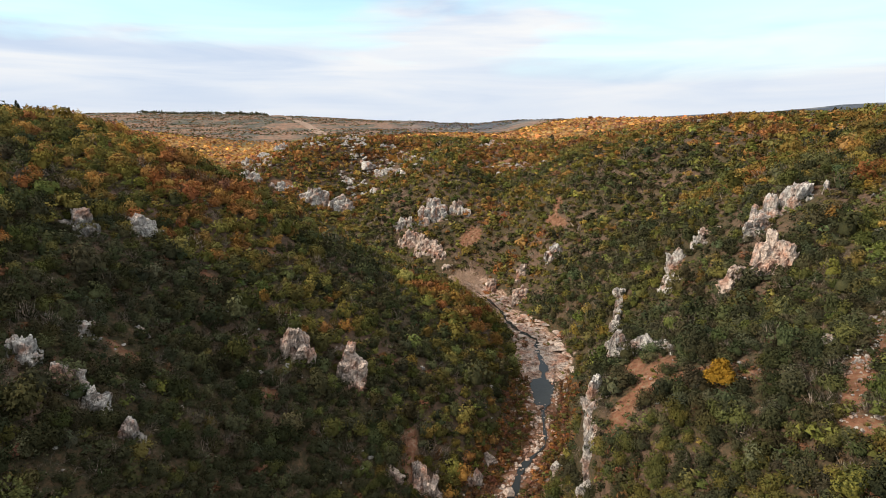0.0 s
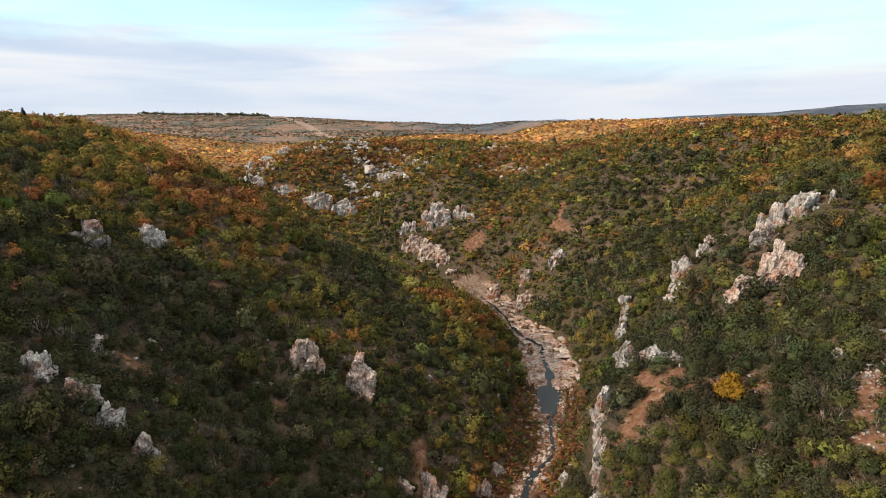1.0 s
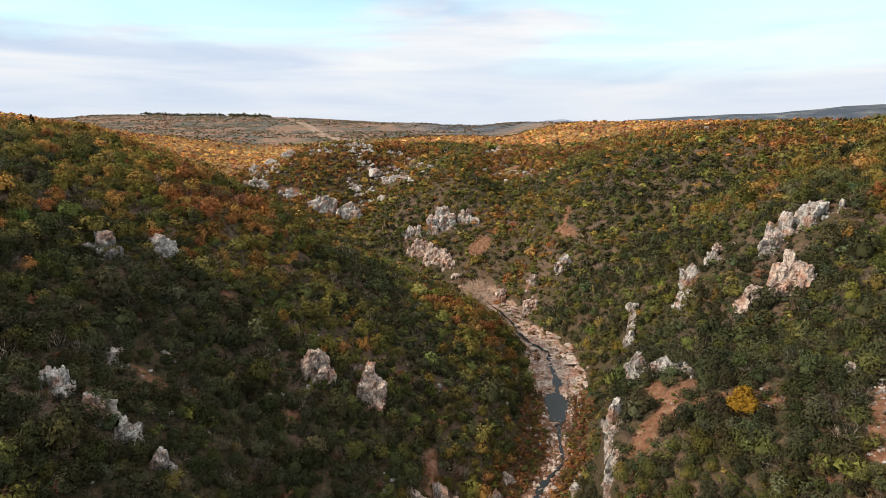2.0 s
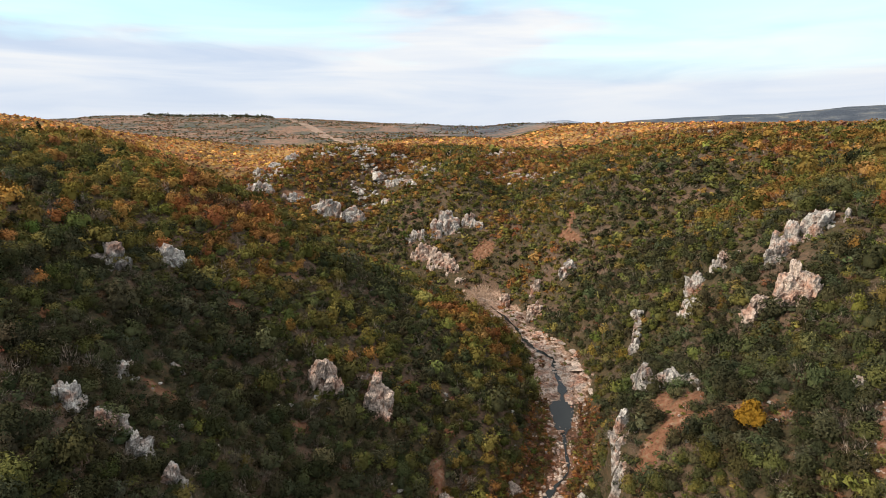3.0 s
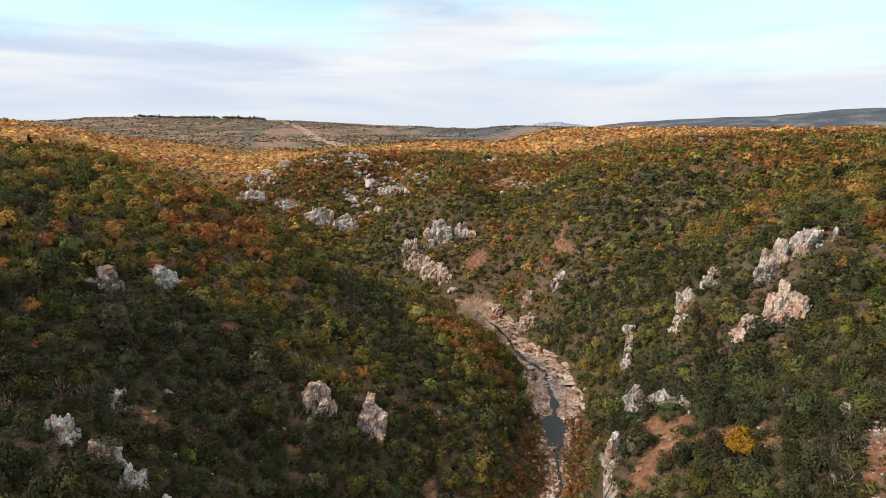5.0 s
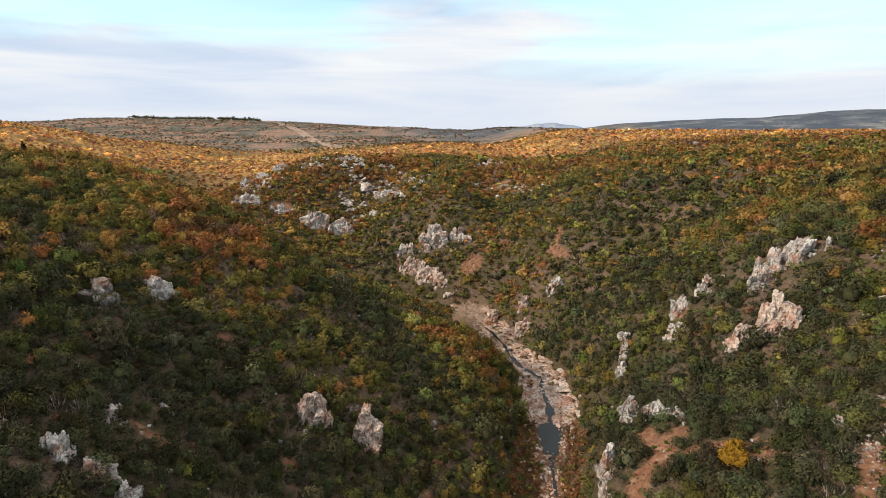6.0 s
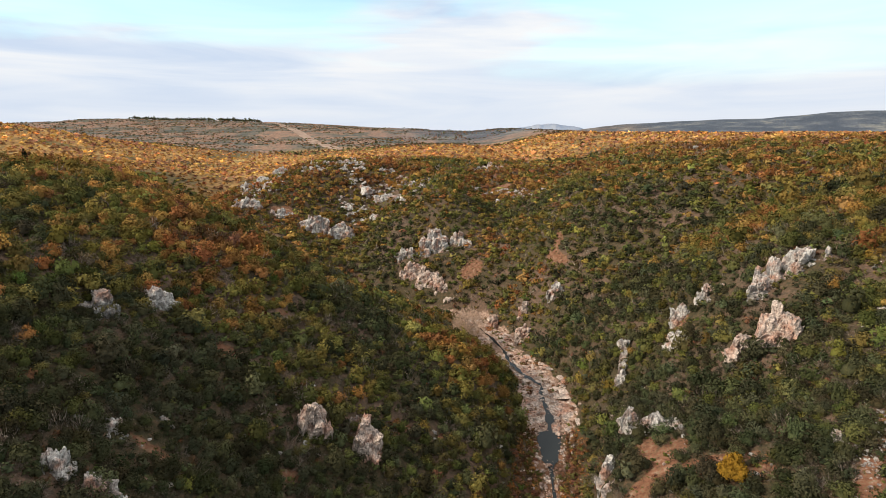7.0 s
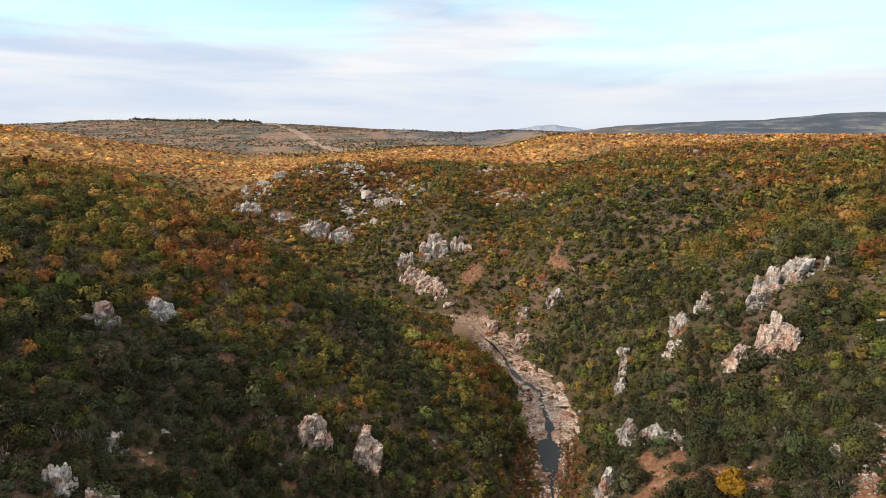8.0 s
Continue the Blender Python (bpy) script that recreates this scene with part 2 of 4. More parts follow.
def far_land(x, y):
    right = step(100, 300, x)
    z = 90 + 26 * right + 0.02 * np.clip(y - 600, 0, 450) * right - 0.015 * np.clip(y - 1500, 0, 1400) * right
    z += hump(x, y, 8, 690, 150, 120, 4)
    z -= hump(x, y, 240, 820, 240, 230, 12)
    z += hump(x, y, -900, 1000, 380, 300, 52)
    z -= hump(x, y, -270, 680, 85, 200, 48) + hump(x, y, -380, 1100, 230, 330, 42)
    z += hump(x, y, -1100, 2450, 1400, 600, 76)
    z += hump(x, y, 2900, 3700, 1200, 700, 165)
    z += hump(x, y, 1700, 4350, 800, 400, 75)
    return z


def ground(x, y):
    x, y = np.atleast_1d(np.asarray(x, float)), np.atleast_1d(np.asarray(y, float))
    z = np.einsum("ni,ni->n", spline_weights(YK, y) @ LAND, spline_weights(XK, x))
    w = step(545, 720, y + 0.25 * np.abs(x))
    z = z * (1 - w) + far_land(x, y) * w
    z += 1.6 * ripple2(x, y, 23, 1) + 0.8 * ripple2(x, y, 9, 2) + step(700, 1600, y) * (6 * ripple2(x, y, 320, 5) + 3 * ripple2(x, y, 110, 6))
    d, along = stream_near(x, y)
    bank = stream_level(along) + np.clip(d - 10, 0, None) * (1.15 + 0.25 * ripple2(x, y, 40, 3) + 2.2 * step(35, 40, x) * (1 - step(160, 180, y))) + np.clip(10 - d, -5, 10) * -0.06
    soft = np.clip(0.5 + 0.5 * (bank - z) / 5, 0, 1)
    carved = bank * (1 - soft) + z * soft - 5 * soft * (1 - soft)
    return np.where(d < 160, np.minimum(carved, np.where(d > 12, 1e9, bank)), z)


# bare red ground: middle, half length, half width, turn; the tracks on the right slope, then the clearings elsewhere
TRACKS = [(43, 130, 6.1, 2.2, 55), (51, 135, 8.1, 3.3, 45), (50, 143, 4.0, 2.6, 70), (57, 139, 4.0, 2.5, 60), (61, 130, 8.1, 1.8, -25), (66, 121, 5.1, 2.0, -30), (81, 106, 8.2, 2.0, 52), (91, 115, 9.2, 1.6, 55), (73, 94, 3.2, 4.0, 10)]
CLEARINGS = [(-71, 172, 3.5, 2.2, 0), (-64, 209, 2.1, 1.9, 0), (-9, 152, 2.0, 4.0, 0), (20, 410, 7.0, 7.5, 20), (73, 370, 3.0, 9.0, 25), (76, 384, 2.6, 8.0, -15), (54, 572, 17.3, 5.5, 0), (-176, 520, 13.8, 8.1, 0), (-139, 513, 10.6, 6.5, 0), (94, 229, 2.4, 2.9, 0), (-71, 124, 4.0, 1.6, 0), (-8, 143, 2.2, 3.5, 0), (-45, 141, 3.0, 2.0, 30), (-17, 181, 2.5, 2.0, 0)]


def clearing(x, y):
    best = np.zeros(len(x))
    for cx, cy, a, b, turn in TRACKS + CLEARINGS:
        c, s = math.cos(radians(turn)), math.sin(radians(turn))
        u, v = ((x - cx) * c + (y - cy) * s) / a, ((y - cy) * c - (x - cx) * s) / b
        best = np.maximum(best, np.clip(1.6 - np.hypot(u, v) + 0.35 * ripple2(x, y, 5, 8), 0, 1))
    return best


def link(name, verts, faces, mat, smooth=False, normals=None, **attributes):
    """One mesh object from arrays of points and of triangles or quads; normals round off the foliage of a crown."""
    me = bpy.data.meshes.new(name)
    sides = faces.shape[1]
    me.vertices.add(len(verts)), me.loops.add(faces.size), me.polygons.add(len(faces))
    me.vertices.foreach_set("co", np.ascontiguousarray(verts, np.float32).ravel())
    me.loops.foreach_set("vertex_index", np.ascontiguousarray(faces, np.int32).ravel())
    me.polygons.foreach_set("loop_start", np.arange(0, faces.size, sides, dtype=np.int32))
    me.update(calc_edges=True)
    for key, values in attributes.items():
        if values.ndim == 2:
            me.attributes.new(key, "FLOAT_COLOR", "POINT").data.foreach_set("color", np.c_[values, np.ones(len(values))].astype(np.float32).ravel())
        else:
            me.attributes.new(key, "FLOAT", "POINT").data.foreach_set("value", values.astype(np.float32))
    me.materials.append(mat)
    if not smooth:
        me.shade_flat()
    if normals is not None:
        me.attributes.new("custom_normal", "FLOAT_VECTOR", "POINT").data.foreach_set("vector", np.ascontiguousarray(normals, np.float32).ravel())
    return new(name, me)


def spaced(middle_low, middle_high, fine, low, high, growth):
    inner = np.arange(middle_low, middle_high + 0.1, fine)
    up, down, s = [inner[-1]], [inner[0]], fine
    while up[-1] < high:
        s *= growth
        up.append(up[-1] + s)
    s = fine
    while down[-1] > low:
        s *= growth
        down.append(down[-1] - s)
    return np.r_[down[:0:-1], inner, up[1:]]


def build_ground():
    xs, ys = spaced(-110, 130, 2.6, -4600, 4600, 1.05), spaced(80, 400, 2.6, -900, 4900, 1.045)
    gx, gy = [a.ravel() for a in np.meshgrid(xs, ys)]
    gz = ground(gx, gy)
    i = np.arange(len(xs) * (len(ys) - 1)).reshape(len(ys) - 1, len(xs))[:, :-1].ravel()
    faces = np.c_[i, i + 1, i + len(xs) + 1, i + len(xs)]
    d, _ = stream_near(gx, gy)
    ob = link("ground", np.c_[gx, gy, gz], faces, EARTH, True, bare=np.maximum(clearing(gx, gy), 0.55 * (1 - step(8, 13, d + 2 * ripple2(gx, gy, 9, 14))) * (1 - step(205, 224, gy))), remote=step(620, 1000, np.hypot(gx, gy)), hazy_upland=np.maximum(step(900, 1500, gx), 0.8 * step(-250, 50, gx)) * step(1500, 2000, gy), heath=0.9 * (1 - step(500, 1000, gx)) * step(1330, 1480, gy + 60 * ripple2(gx, gy, 140, 15)), bed=(1 - step(9, 14, d + 3.5 * ripple2(gx, gy, 7, 4))) * (0.1 + 0.9 * step(218, 230, gy)))
    tagged(ob, "valley slopes of red soil, leaf litter and stones", "ground", kind="structure")


build_ground()


# ---- woodland ----
def ball(level):
    """Points and triangles of a sphere: an octahedron at level 0, finer and finer icospheres above."""
    if level == 0:
        verts = np.array([(1, 0, 0), (0, 1, 0), (-1, 0, 0), (0, -1, 0), (0, 0, 1), (0, 0, -1)], float)
        return verts, np.array([(i, (i + 1) % 4, 4) for i in range(4)] + [((i + 1) % 4, i, 5) for i in range(4)])
    bm = bmesh.new()
    bmesh.ops.create_icosphere(bm, subdivisions=level, radius=1.0)
    verts = np.array([v.co[:] for v in bm.verts])
    faces = np.array([[v.index for v in f.verts] for f in bm.faces])
    bm.free()
    return verts, faces


def unit(v):
    return v / np.maximum(np.linalg.norm(v, axis=1), 1e-6)[:, None]


def crown(seed, leaves, size, core):
    """A crown about 1 m in radius, standing on z = 0: lobes of leaf sprays round a dark heart of foliage.
    Returns points, triangles and the normals of the rounded lobes."""
    r = np.random.default_rng(seed)
    n = r.integers(7, 13)
    lobes = unit(r.normal(0, 1, (n, 3)))
    lobes *= r.uniform(0.40, 0.74, (n, 1))
    lobes[:, 2] = np.abs(lobes[:, 2]) * 0.9 + 0.35
    wide = r.uniform(0.26, 0.46, n)
    verts, faces = ball(core)
    swell = 1 + 0.22 * ripple3(verts * 1.6 + seed, 1.0, seed) + r.uniform(-0.06, 0.06, len(verts))
    heart = verts * (0.44, 0.44, 0.36) * swell[:, None] + (0, 0, 0.40)
    heart[:, 2] = np.maximum(heart[:, 2], 0.0)
    faces = faces[verts[faces][:, :, 2].mean(1) > -0.25]
    which = r.choice(n, leaves, p=wide**2 / (wide**2).sum())
    out = r.normal(0, 1, (leaves, 3))
    out[:, 2] = out[:, 2] * 0.8 + 0.45
    out = unit(out)
    mid = lobes[which] + out * (wide[which] * r.uniform(0.6, 1.25, leaves))[:, None]
    mid[:, 2] = np.maximum(mid[:, 2], 0.06)
    face = unit(out + r.normal(0, 0.38, (leaves, 3)) + (0, 0, 0.2))
    side = unit(np.cross(face, r.normal(0, 1, (leaves, 3))))
    up = np.cross(face, side)
    s = size * r.uniform(0.55, 1.4, (leaves, 1))
    tri = np.stack([mid + side * s * 1.2, mid - side * s * 0.75 + up * s * 0.62, mid - side * s * 0.6 - up * s * 0.66], 1).reshape(-1, 3)
    dome = unit(mid - (0, 0, 0.30))
    leaf_normals = unit(0.60 * out + 0.55 * dome + 0.24 * face)
    return np.r_[heart, tri], np.r_[faces, np.arange(leaves * 3).reshape(-1, 3) + len(heart)], np.r_[unit(heart - (0, 0, 0.3)), np.repeat(leaf_normals, 3, 0)]


def bare_crown(seed, twigs, thin=0.034):
    """A leafless bush, 1 m in radius: fine twigs in a dome, pointing every way but mostly out and up."""
    r = np.random.default_rng(seed)
    out = r.normal(0, 1, (twigs, 3))
    out[:, 2] = np.abs(out[:, 2])
    out = unit(out)
    mid = out * (0.2 + 0.7 * r.random((twigs, 1)) ** 0.7)
    way = (out * 0.5 + r.normal(0, 0.5, (twigs, 3)) + (0, 0, 0.3)) * r.uniform(0.2, 0.5, (twigs, 1))
    side = unit(np.cross(way, r.normal(0, 1, (twigs, 3)))) * thin
    tri = np.stack([mid + side, mid - side, mid + way], 1).reshape(-1, 3)
    tri[:, 2] = np.maximum(tri[:, 2], 0)
    return tri, np.arange(twigs * 3).reshape(-1, 3), np.repeat(unit(out + (0, 0, 0.3)), 3, 0)


TINTS = np.array([(0.058, 0.059, 0.032), (0.094, 0.096, 0.034), (0.134, 0.118, 0.036), (0.178, 0.136, 0.040), (0.244, 0.142, 0.046),
                  (0.230, 0.108, 0.042), (0.150, 0.078, 0.046), (0.245, 0.203, 0.172)])


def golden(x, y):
    """Where the oaks stand in autumn gold and sunlight is painted into their tint: the plateau and the slopes behind
    the ridges.
    """
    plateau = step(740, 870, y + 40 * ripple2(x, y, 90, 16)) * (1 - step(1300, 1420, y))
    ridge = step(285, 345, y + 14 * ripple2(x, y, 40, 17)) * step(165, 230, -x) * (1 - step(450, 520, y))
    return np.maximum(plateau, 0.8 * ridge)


def species(x, y, z, r):
    """Kind of tree by place: evergreen low down and on the right, russet oak high up and far off."""
    autumn = 0.15 + 0.26 * step(40, 120, z) + 0.13 * step(315, 600, y) + 0.08 * step(420, 500, y) * (1 - step(680, 760, y)) - 0.07 * (1 - step(110, 170, y)) + 0.30 * ripple2(x, y, 48, 11) + 0.17 * ripple2(x, y, 15, 12)
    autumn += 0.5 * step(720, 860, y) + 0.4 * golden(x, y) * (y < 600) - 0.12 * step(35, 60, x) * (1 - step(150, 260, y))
    autumn -= 0.12 * (1 - step(-40, 10, x)) * (1 - step(180, 260, y)) + 0.08 * (1 - step(-90, -60, x)) * (1 - step(130, 160, y))
    autumn += hump(x, y, 8, 240, 18, 40, 0.38) + 0.19 * (1 - step(-70, -30, x)) * step(170, 230, y)
    v = autumn + r.normal(0, 0.17, len(x))
    kind = np.select([v < 0.05, v < 0.22, v < 0.36, v < 0.46, v < 0.60, v < 0.80], [0, 1, 2, 3, 4, 5], 6)
    kind = np.where((v < 0.12) & (r.random(len(x)) < 0.45), 0, kind)
    kind = np.where((x > 30) & (y < 135) & (kind > 2), r.choice((0, 0, 1, 1, 2), len(x)), kind)
    kind = np.where((kind == 6) & (r.random(len(x)) < 0.5), 4, kind)
    heath = (y > 1340 + 60 * ripple2(x, y, 140, 15)) & (x < 0.2 * y)
    return np.where(heath, r.choice((0, 1, 1, 6, 6, 5), len(x)), kind)


OUTCROP_SPOTS = []


def stand(y0, y1, gap, seed, skip=0.04, low=False):
    """Places for trees between two distances, on a loose grid, clear of stream, clearings and outcrops."""
    r = np.random.default_rng(seed)
    half = 14 + 0.78 * y1
    gx, gy = [a.ravel() for a in np.meshgrid(np.arange(-half, half, gap), np.arange(y0, y1, gap))]
    gx, gy = gx + r.uniform(-0.48, 0.48, len(gx)) * gap, gy + r.uniform(-0.48, 0.48, len(gy)) * gap
    keep = (np.abs(gx) < 14 + 0.78 * gy) & (r.random(len(gx)) > skip)
    d, _ = stream_near(gx, gy)
    keep &= d > 12.5 + 2.5 * ripple2(gx, gy, 11, 21)
    keep &= clearing(gx, gy) < 0.55
    for cx, cy, reach in OUTCROP_SPOTS:
        keep &= np.hypot(gx - cx, gy - cy) > reach * (0.2 if low else 1.0)
    gx, gy = gx[keep], gy[keep]
    gz = ground(gx, gy)
    # the foot of the valley below the take-off is thinly wooded
    thick = (gy > 1.38 * (100 - gz) - 10) | (r.random(len(gx)) < 0.3)
    gx, gy, gz = gx[thick], gy[thick], gz[thick]
    kind = species(gx, gy, gz, r)
    if low:
        kind = np.where(r.random(len(gx)) < 0.04, 6, np.minimum(kind, 2))
    return gx, gy, gz, kind, r


def scatter(name, label, spots, shapes, width, r, tall=(0.8, 1.2), bare=None):
    """One mesh of many crowns."""
    gx, gy, gz, kind, _ = spots
    n = len(gx)
    pick = r.integers(0, len(shapes), n)
    wide = r.uniform(*width, n) * np.exp(r.normal(0, 0.22, n))
    high = wide * r.uniform(*tall, n)
    turn = r.uniform(0, 2 * np.pi, n)
    # golden() more than doubles the tint to paint full sun on those oaks
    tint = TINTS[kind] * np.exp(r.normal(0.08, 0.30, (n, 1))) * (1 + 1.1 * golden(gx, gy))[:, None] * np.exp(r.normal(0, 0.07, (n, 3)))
    leafless = r.random(n) < (0.19 if bare else -1)
    all_verts, all_faces, all_tint, all_normals, base = [], [], [], [], 0
    for q in range(len(shapes) + (1 if bare else 0)):
        at = np.flatnonzero((pick == q) & ~leafless) if q < len(shapes) else np.flatnonzero(leafless)
        if not len(at):
            continue
        verts, faces, lie = shapes[q] if q < len(shapes) else bare
        c, s = np.cos(turn[at])[:, None], np.sin(turn[at])[:, None]
        x, y, z = verts[:, 0] * wide[at, None], verts[:, 1] * wide[at, None], verts[:, 2] * high[at, None]
        placed = np.stack([gx[at, None] + x * c - y * s, gy[at, None] + x * s + y * c, gz[at, None] - 0.2 + z], 2)
        all_verts.append(placed.reshape(-1, 3))
        all_normals.append(np.stack([lie[:, 0] * c - lie[:, 1] * s, lie[:, 0] * s + lie[:, 1] * c, np.broadcast_to(lie[:, 2], (len(at), len(lie)))], 2).reshape(-1, 3))
        all_faces.append((faces[None] + base + (np.arange(len(at)) * len(verts))[:, None, None]).reshape(-1, 3))
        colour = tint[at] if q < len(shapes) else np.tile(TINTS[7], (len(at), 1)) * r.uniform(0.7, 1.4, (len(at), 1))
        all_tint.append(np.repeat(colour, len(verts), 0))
        base += len(at) * len(verts)
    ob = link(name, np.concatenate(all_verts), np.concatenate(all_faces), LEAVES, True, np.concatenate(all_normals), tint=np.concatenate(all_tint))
    return tagged(ob, label, "trees", kind="stuff")


# ---- rock outcrops ----
def cells(p, size, seed):
    """Cell noise: for each point the random value of its cell, 0 to 1, and the distance from that cell's middle."""
    q = p / np.asarray(size, float)
    home = np.floor(q)
    best, value = np.full(len(q), 9.0), np.zeros(len(q))
    for i in (-1, 0, 1):
        for j in (-1, 0, 1):
            for k in (-1, 0, 1):
                c = home + (i, j, k)
                u, v = c[:, 0] + 91 * c[:, 2], c[:, 1] - 57 * c[:, 2]
                spot = c + np.c_[hashed(u, v, seed), hashed(u, v, seed + 1), hashed(u, v, seed + 2)]
                d = np.linalg.norm(q - spot, axis=1)
                near = d < best
                best, value = np.where(near, d, best), np.where(near, hashed(u, v, seed + 3), value)
    return value, best


def rock_shape(seed, w, d, h, level, rough=1.0):
    """A jointed limestone mass standing on z = 0: blocks of several sizes pushed in and out, with a ragged top."""
    verts, faces = ball(level)
    p = np.sign(verts) * np.abs(verts) ** 0.48
    p[:, :2] *= 1.05 - 0.20 * np.clip(p[:, 2:], -1, 1)
    p = p * (w / 2, d / 2, h / 2) + (0, 0, h / 2)
    q = p + (seed * 31.7 % 977)
    s = min(w, d, h)
    out = verts * (1, 1, 0.5)
    big, far = cells(q, (0.34 * w + 0.4, 0.34 * d + 0.4, 0.42 * h + 0.4), seed)
    mid, gap = cells(q, (1.5, 1.5, 2.6), seed + 7)
    small, chip = cells(q, (0.75, 0.75, 0.9), seed + 13)
    push = 0.34 * s * (big - 0.5) - 0.16 * s * far
    push += rough * (1.1 * (mid - 0.5) - 0.7 * np.clip(gap - 0.35, 0, 1)) + rough * 0.7 * (small - 0.5)
    p += out * push[:, None]
    column, _ = cells(q * (1, 1, 0), (0.16 * w + 0.9, 0.16 * d + 0.9, 9), seed + 21)
    tooth, _ = cells(q * (1, 1, 0), (1.0, 1.0, 9), seed + 27)
    top = step(0.30, 0.9, p[:, 2] / h)
    p[:, 2] -= top * (0.24 * h * column + rough * 0.7 * tooth)
    return p, faces


def cut_block(seed, level):
    """An angular block 1 m wide standing round the origin: a lump split by three sets of joints and chipped at its corners."""
    r = np.random.default_rng(seed)
    verts, faces = ball(level)
    normals = [unit(np.array([a]) + r.normal(0, 0.16, (1, 3)))[0] * s for a in np.eye(3) for s in (1, -1)]
    reach = list(r.uniform(0.36, 0.50, 6))
    for n in unit(r.normal(0, 1, (9, 3))):
        normals.append(n), reach.append(r.uniform(0.44, 0.58))
    facing = np.maximum(verts @ np.array(normals).T, 0.05)
    p = verts * (np.array(reach) / facing).min(1)[:, None]
    q = p + seed * 7.3 % 91
    chip, gap = cells(q, (0.24, 0.24, 0.42), seed)
    flake, _ = cells(q, (0.11, 0.11, 0.20), seed + 5)
    p *= (1 + 0.30 * (chip - 0.5) - 0.22 * np.clip(gap - 0.45, 0, 1) + 0.15 * (flake - 0.5) + 0.10 * ripple3(q, 0.33, seed))[:, None]
    return p, faces


BLOCKS = {}


def block_mesh(seed, level, mat):
    key = (seed % 14, level, mat.name)
    if key not in BLOCKS:
        ob = link("block", *cut_block(40 + key[0], level), mat)
        BLOCKS[key] = ob.data
        bpy.data.objects.remove(ob)
    return BLOCKS[key]


def outcrop(x, y, top, w, h, seed, mat=None, depth=None, label="weathered grey and pink limestone crag among the oak scrub", peak=0.0, size=0.0):
    """A crag of jointed blocks stacked in leaning columns, facing down the slope, its highest point near z = top."""
    r = np.random.default_rng(seed)
    mat = mat or ROCK
    top = min(top, float(ground(x, y)[0]) + max(1.0 * h, 2.0))
    depth = depth or max(3.0, 0.95 * min(w, h))
    gx = float((ground(x + 6, y) - ground(x - 6, y))[0])
    gy = float((ground(x, y + 6) - ground(x, y - 6))[0])
    face = 0.6 * max(-1.0, min(1.0, math.atan2(-gx, max(gy, 0.3) + 4)))
    low = min(float(ground(x + i, y + j)[0]) for i in (-0.4 * w, 0, 0.4 * w) for j in (-0.5 * depth, 0.3 * depth))
    foot = min(low - 0.5, top - h)
    thing = new("rock_outcrop")
    thing.location, thing.rotation_euler = (x, y, foot), (0, 0, face)
    tagged(thing, label, "rock", "limestone crags")
    if w * h > 120:
        heart = new("block", block_mesh(seed, 3, mat))
        heart.parent = thing
        heart.matrix_basis = Matrix.LocRotScale((0.05 * w, 0.20 * h + 0.1 * depth, 0.45 * (top - foot) - 0.22 * h), Euler((0.1, 0.1, r.normal(0, 0.2))), (0.72 * w, 0.9 * depth, 0.66 * (top - foot)))
    size = size or max(1.3, (0.25 if y < 300 else 0.2) * math.sqrt(w * h))
    columns = max(2, round(w / (0.8 * size)))
    for i in range(columns):
        u = 2 * (i + 0.5) / columns - 1
        fall = h * (r.uniform(0.0, 0.26) + 0.42 * abs(u - peak) ** 1.6 / (1 + abs(peak)))
        tall = max(size, top - foot - fall)
        start = max(0.0, tall - 1.15 * h)
        rows = max(1, round((tall - start) / (1.5 * size)))
        for j in range(rows):
            v = (j + 0.5) / rows
            last = j == rows - 1
            bw, bh = w / columns * r.uniform(1.4, 2.0) * (0.85 if last else 1), (tall - start) / rows * r.uniform(1.4, 1.9)
            bd = depth * r.uniform(0.55, 0.9)
            z = start + (tall - start) * v - (0.12 * bh if last else 0)
            block = new("block", block_mesh(int(r.integers(0, 14)), 4 if y < 240 else 3, mat))
            block.parent = thing
            block.matrix_basis = Matrix.LocRotScale((0.5 * w * 0.92 * u + r.normal(0, 0.10) * size, (0.30 * z - 0.16 * depth) + r.normal(0, 0.12) * depth, z), Euler((r.normal(0.12, 0.14), r.normal(0.16, 0.14), r.normal(0, 0.5))), (bw, bd, bh))
    OUTCROP_SPOTS.append((x, y, 0.33 * w + 0.3))
    for ahead in (0.5 * depth + 1, 0.5 * depth + 3.5, 0.5 * depth + 6.0)[: 1 if y > 300 else 3 if h > 7 else 2]:
        OUTCROP_SPOTS.append((x + math.sin(face) * ahead, y - math.cos(face) * ahead, 0.20 * w + 0.3))
    return thing


# the tower on the right slope and its neighbours
outcrop(123.0, 206.0, 83.0, 26.0, 17.0, 1, depth=10.0, peak=0.35)
outcrop(112.8, 204.8, 73.3, 8.8, 10.7, 2)
outcrop(101.7, 175.4, 72.0, 10.0, 16.0, 3, PINK_ROCK)
outcrop(93.6, 180.5, 59.6, 8.9, 10.8, 4, PINK_ROCK)
outcrop(105.0, 229.5, 64.5, 8.0, 10.5, 5)
outcrop(112.5, 225.0, 65.5, 11.5, 4.5, 6)
outcrop(94.6, 231.0, 55.5, 6.0, 9.5, 7)
outcrop(89.0, 218.0, 48.0, 8.0, 9.5, 8)
outcrop(139.0, 185.0, 83.5, 9.0, 9.5, 9)
outcrop(85.2, 123.0, 61.5, 3.0, 3.0, 10)
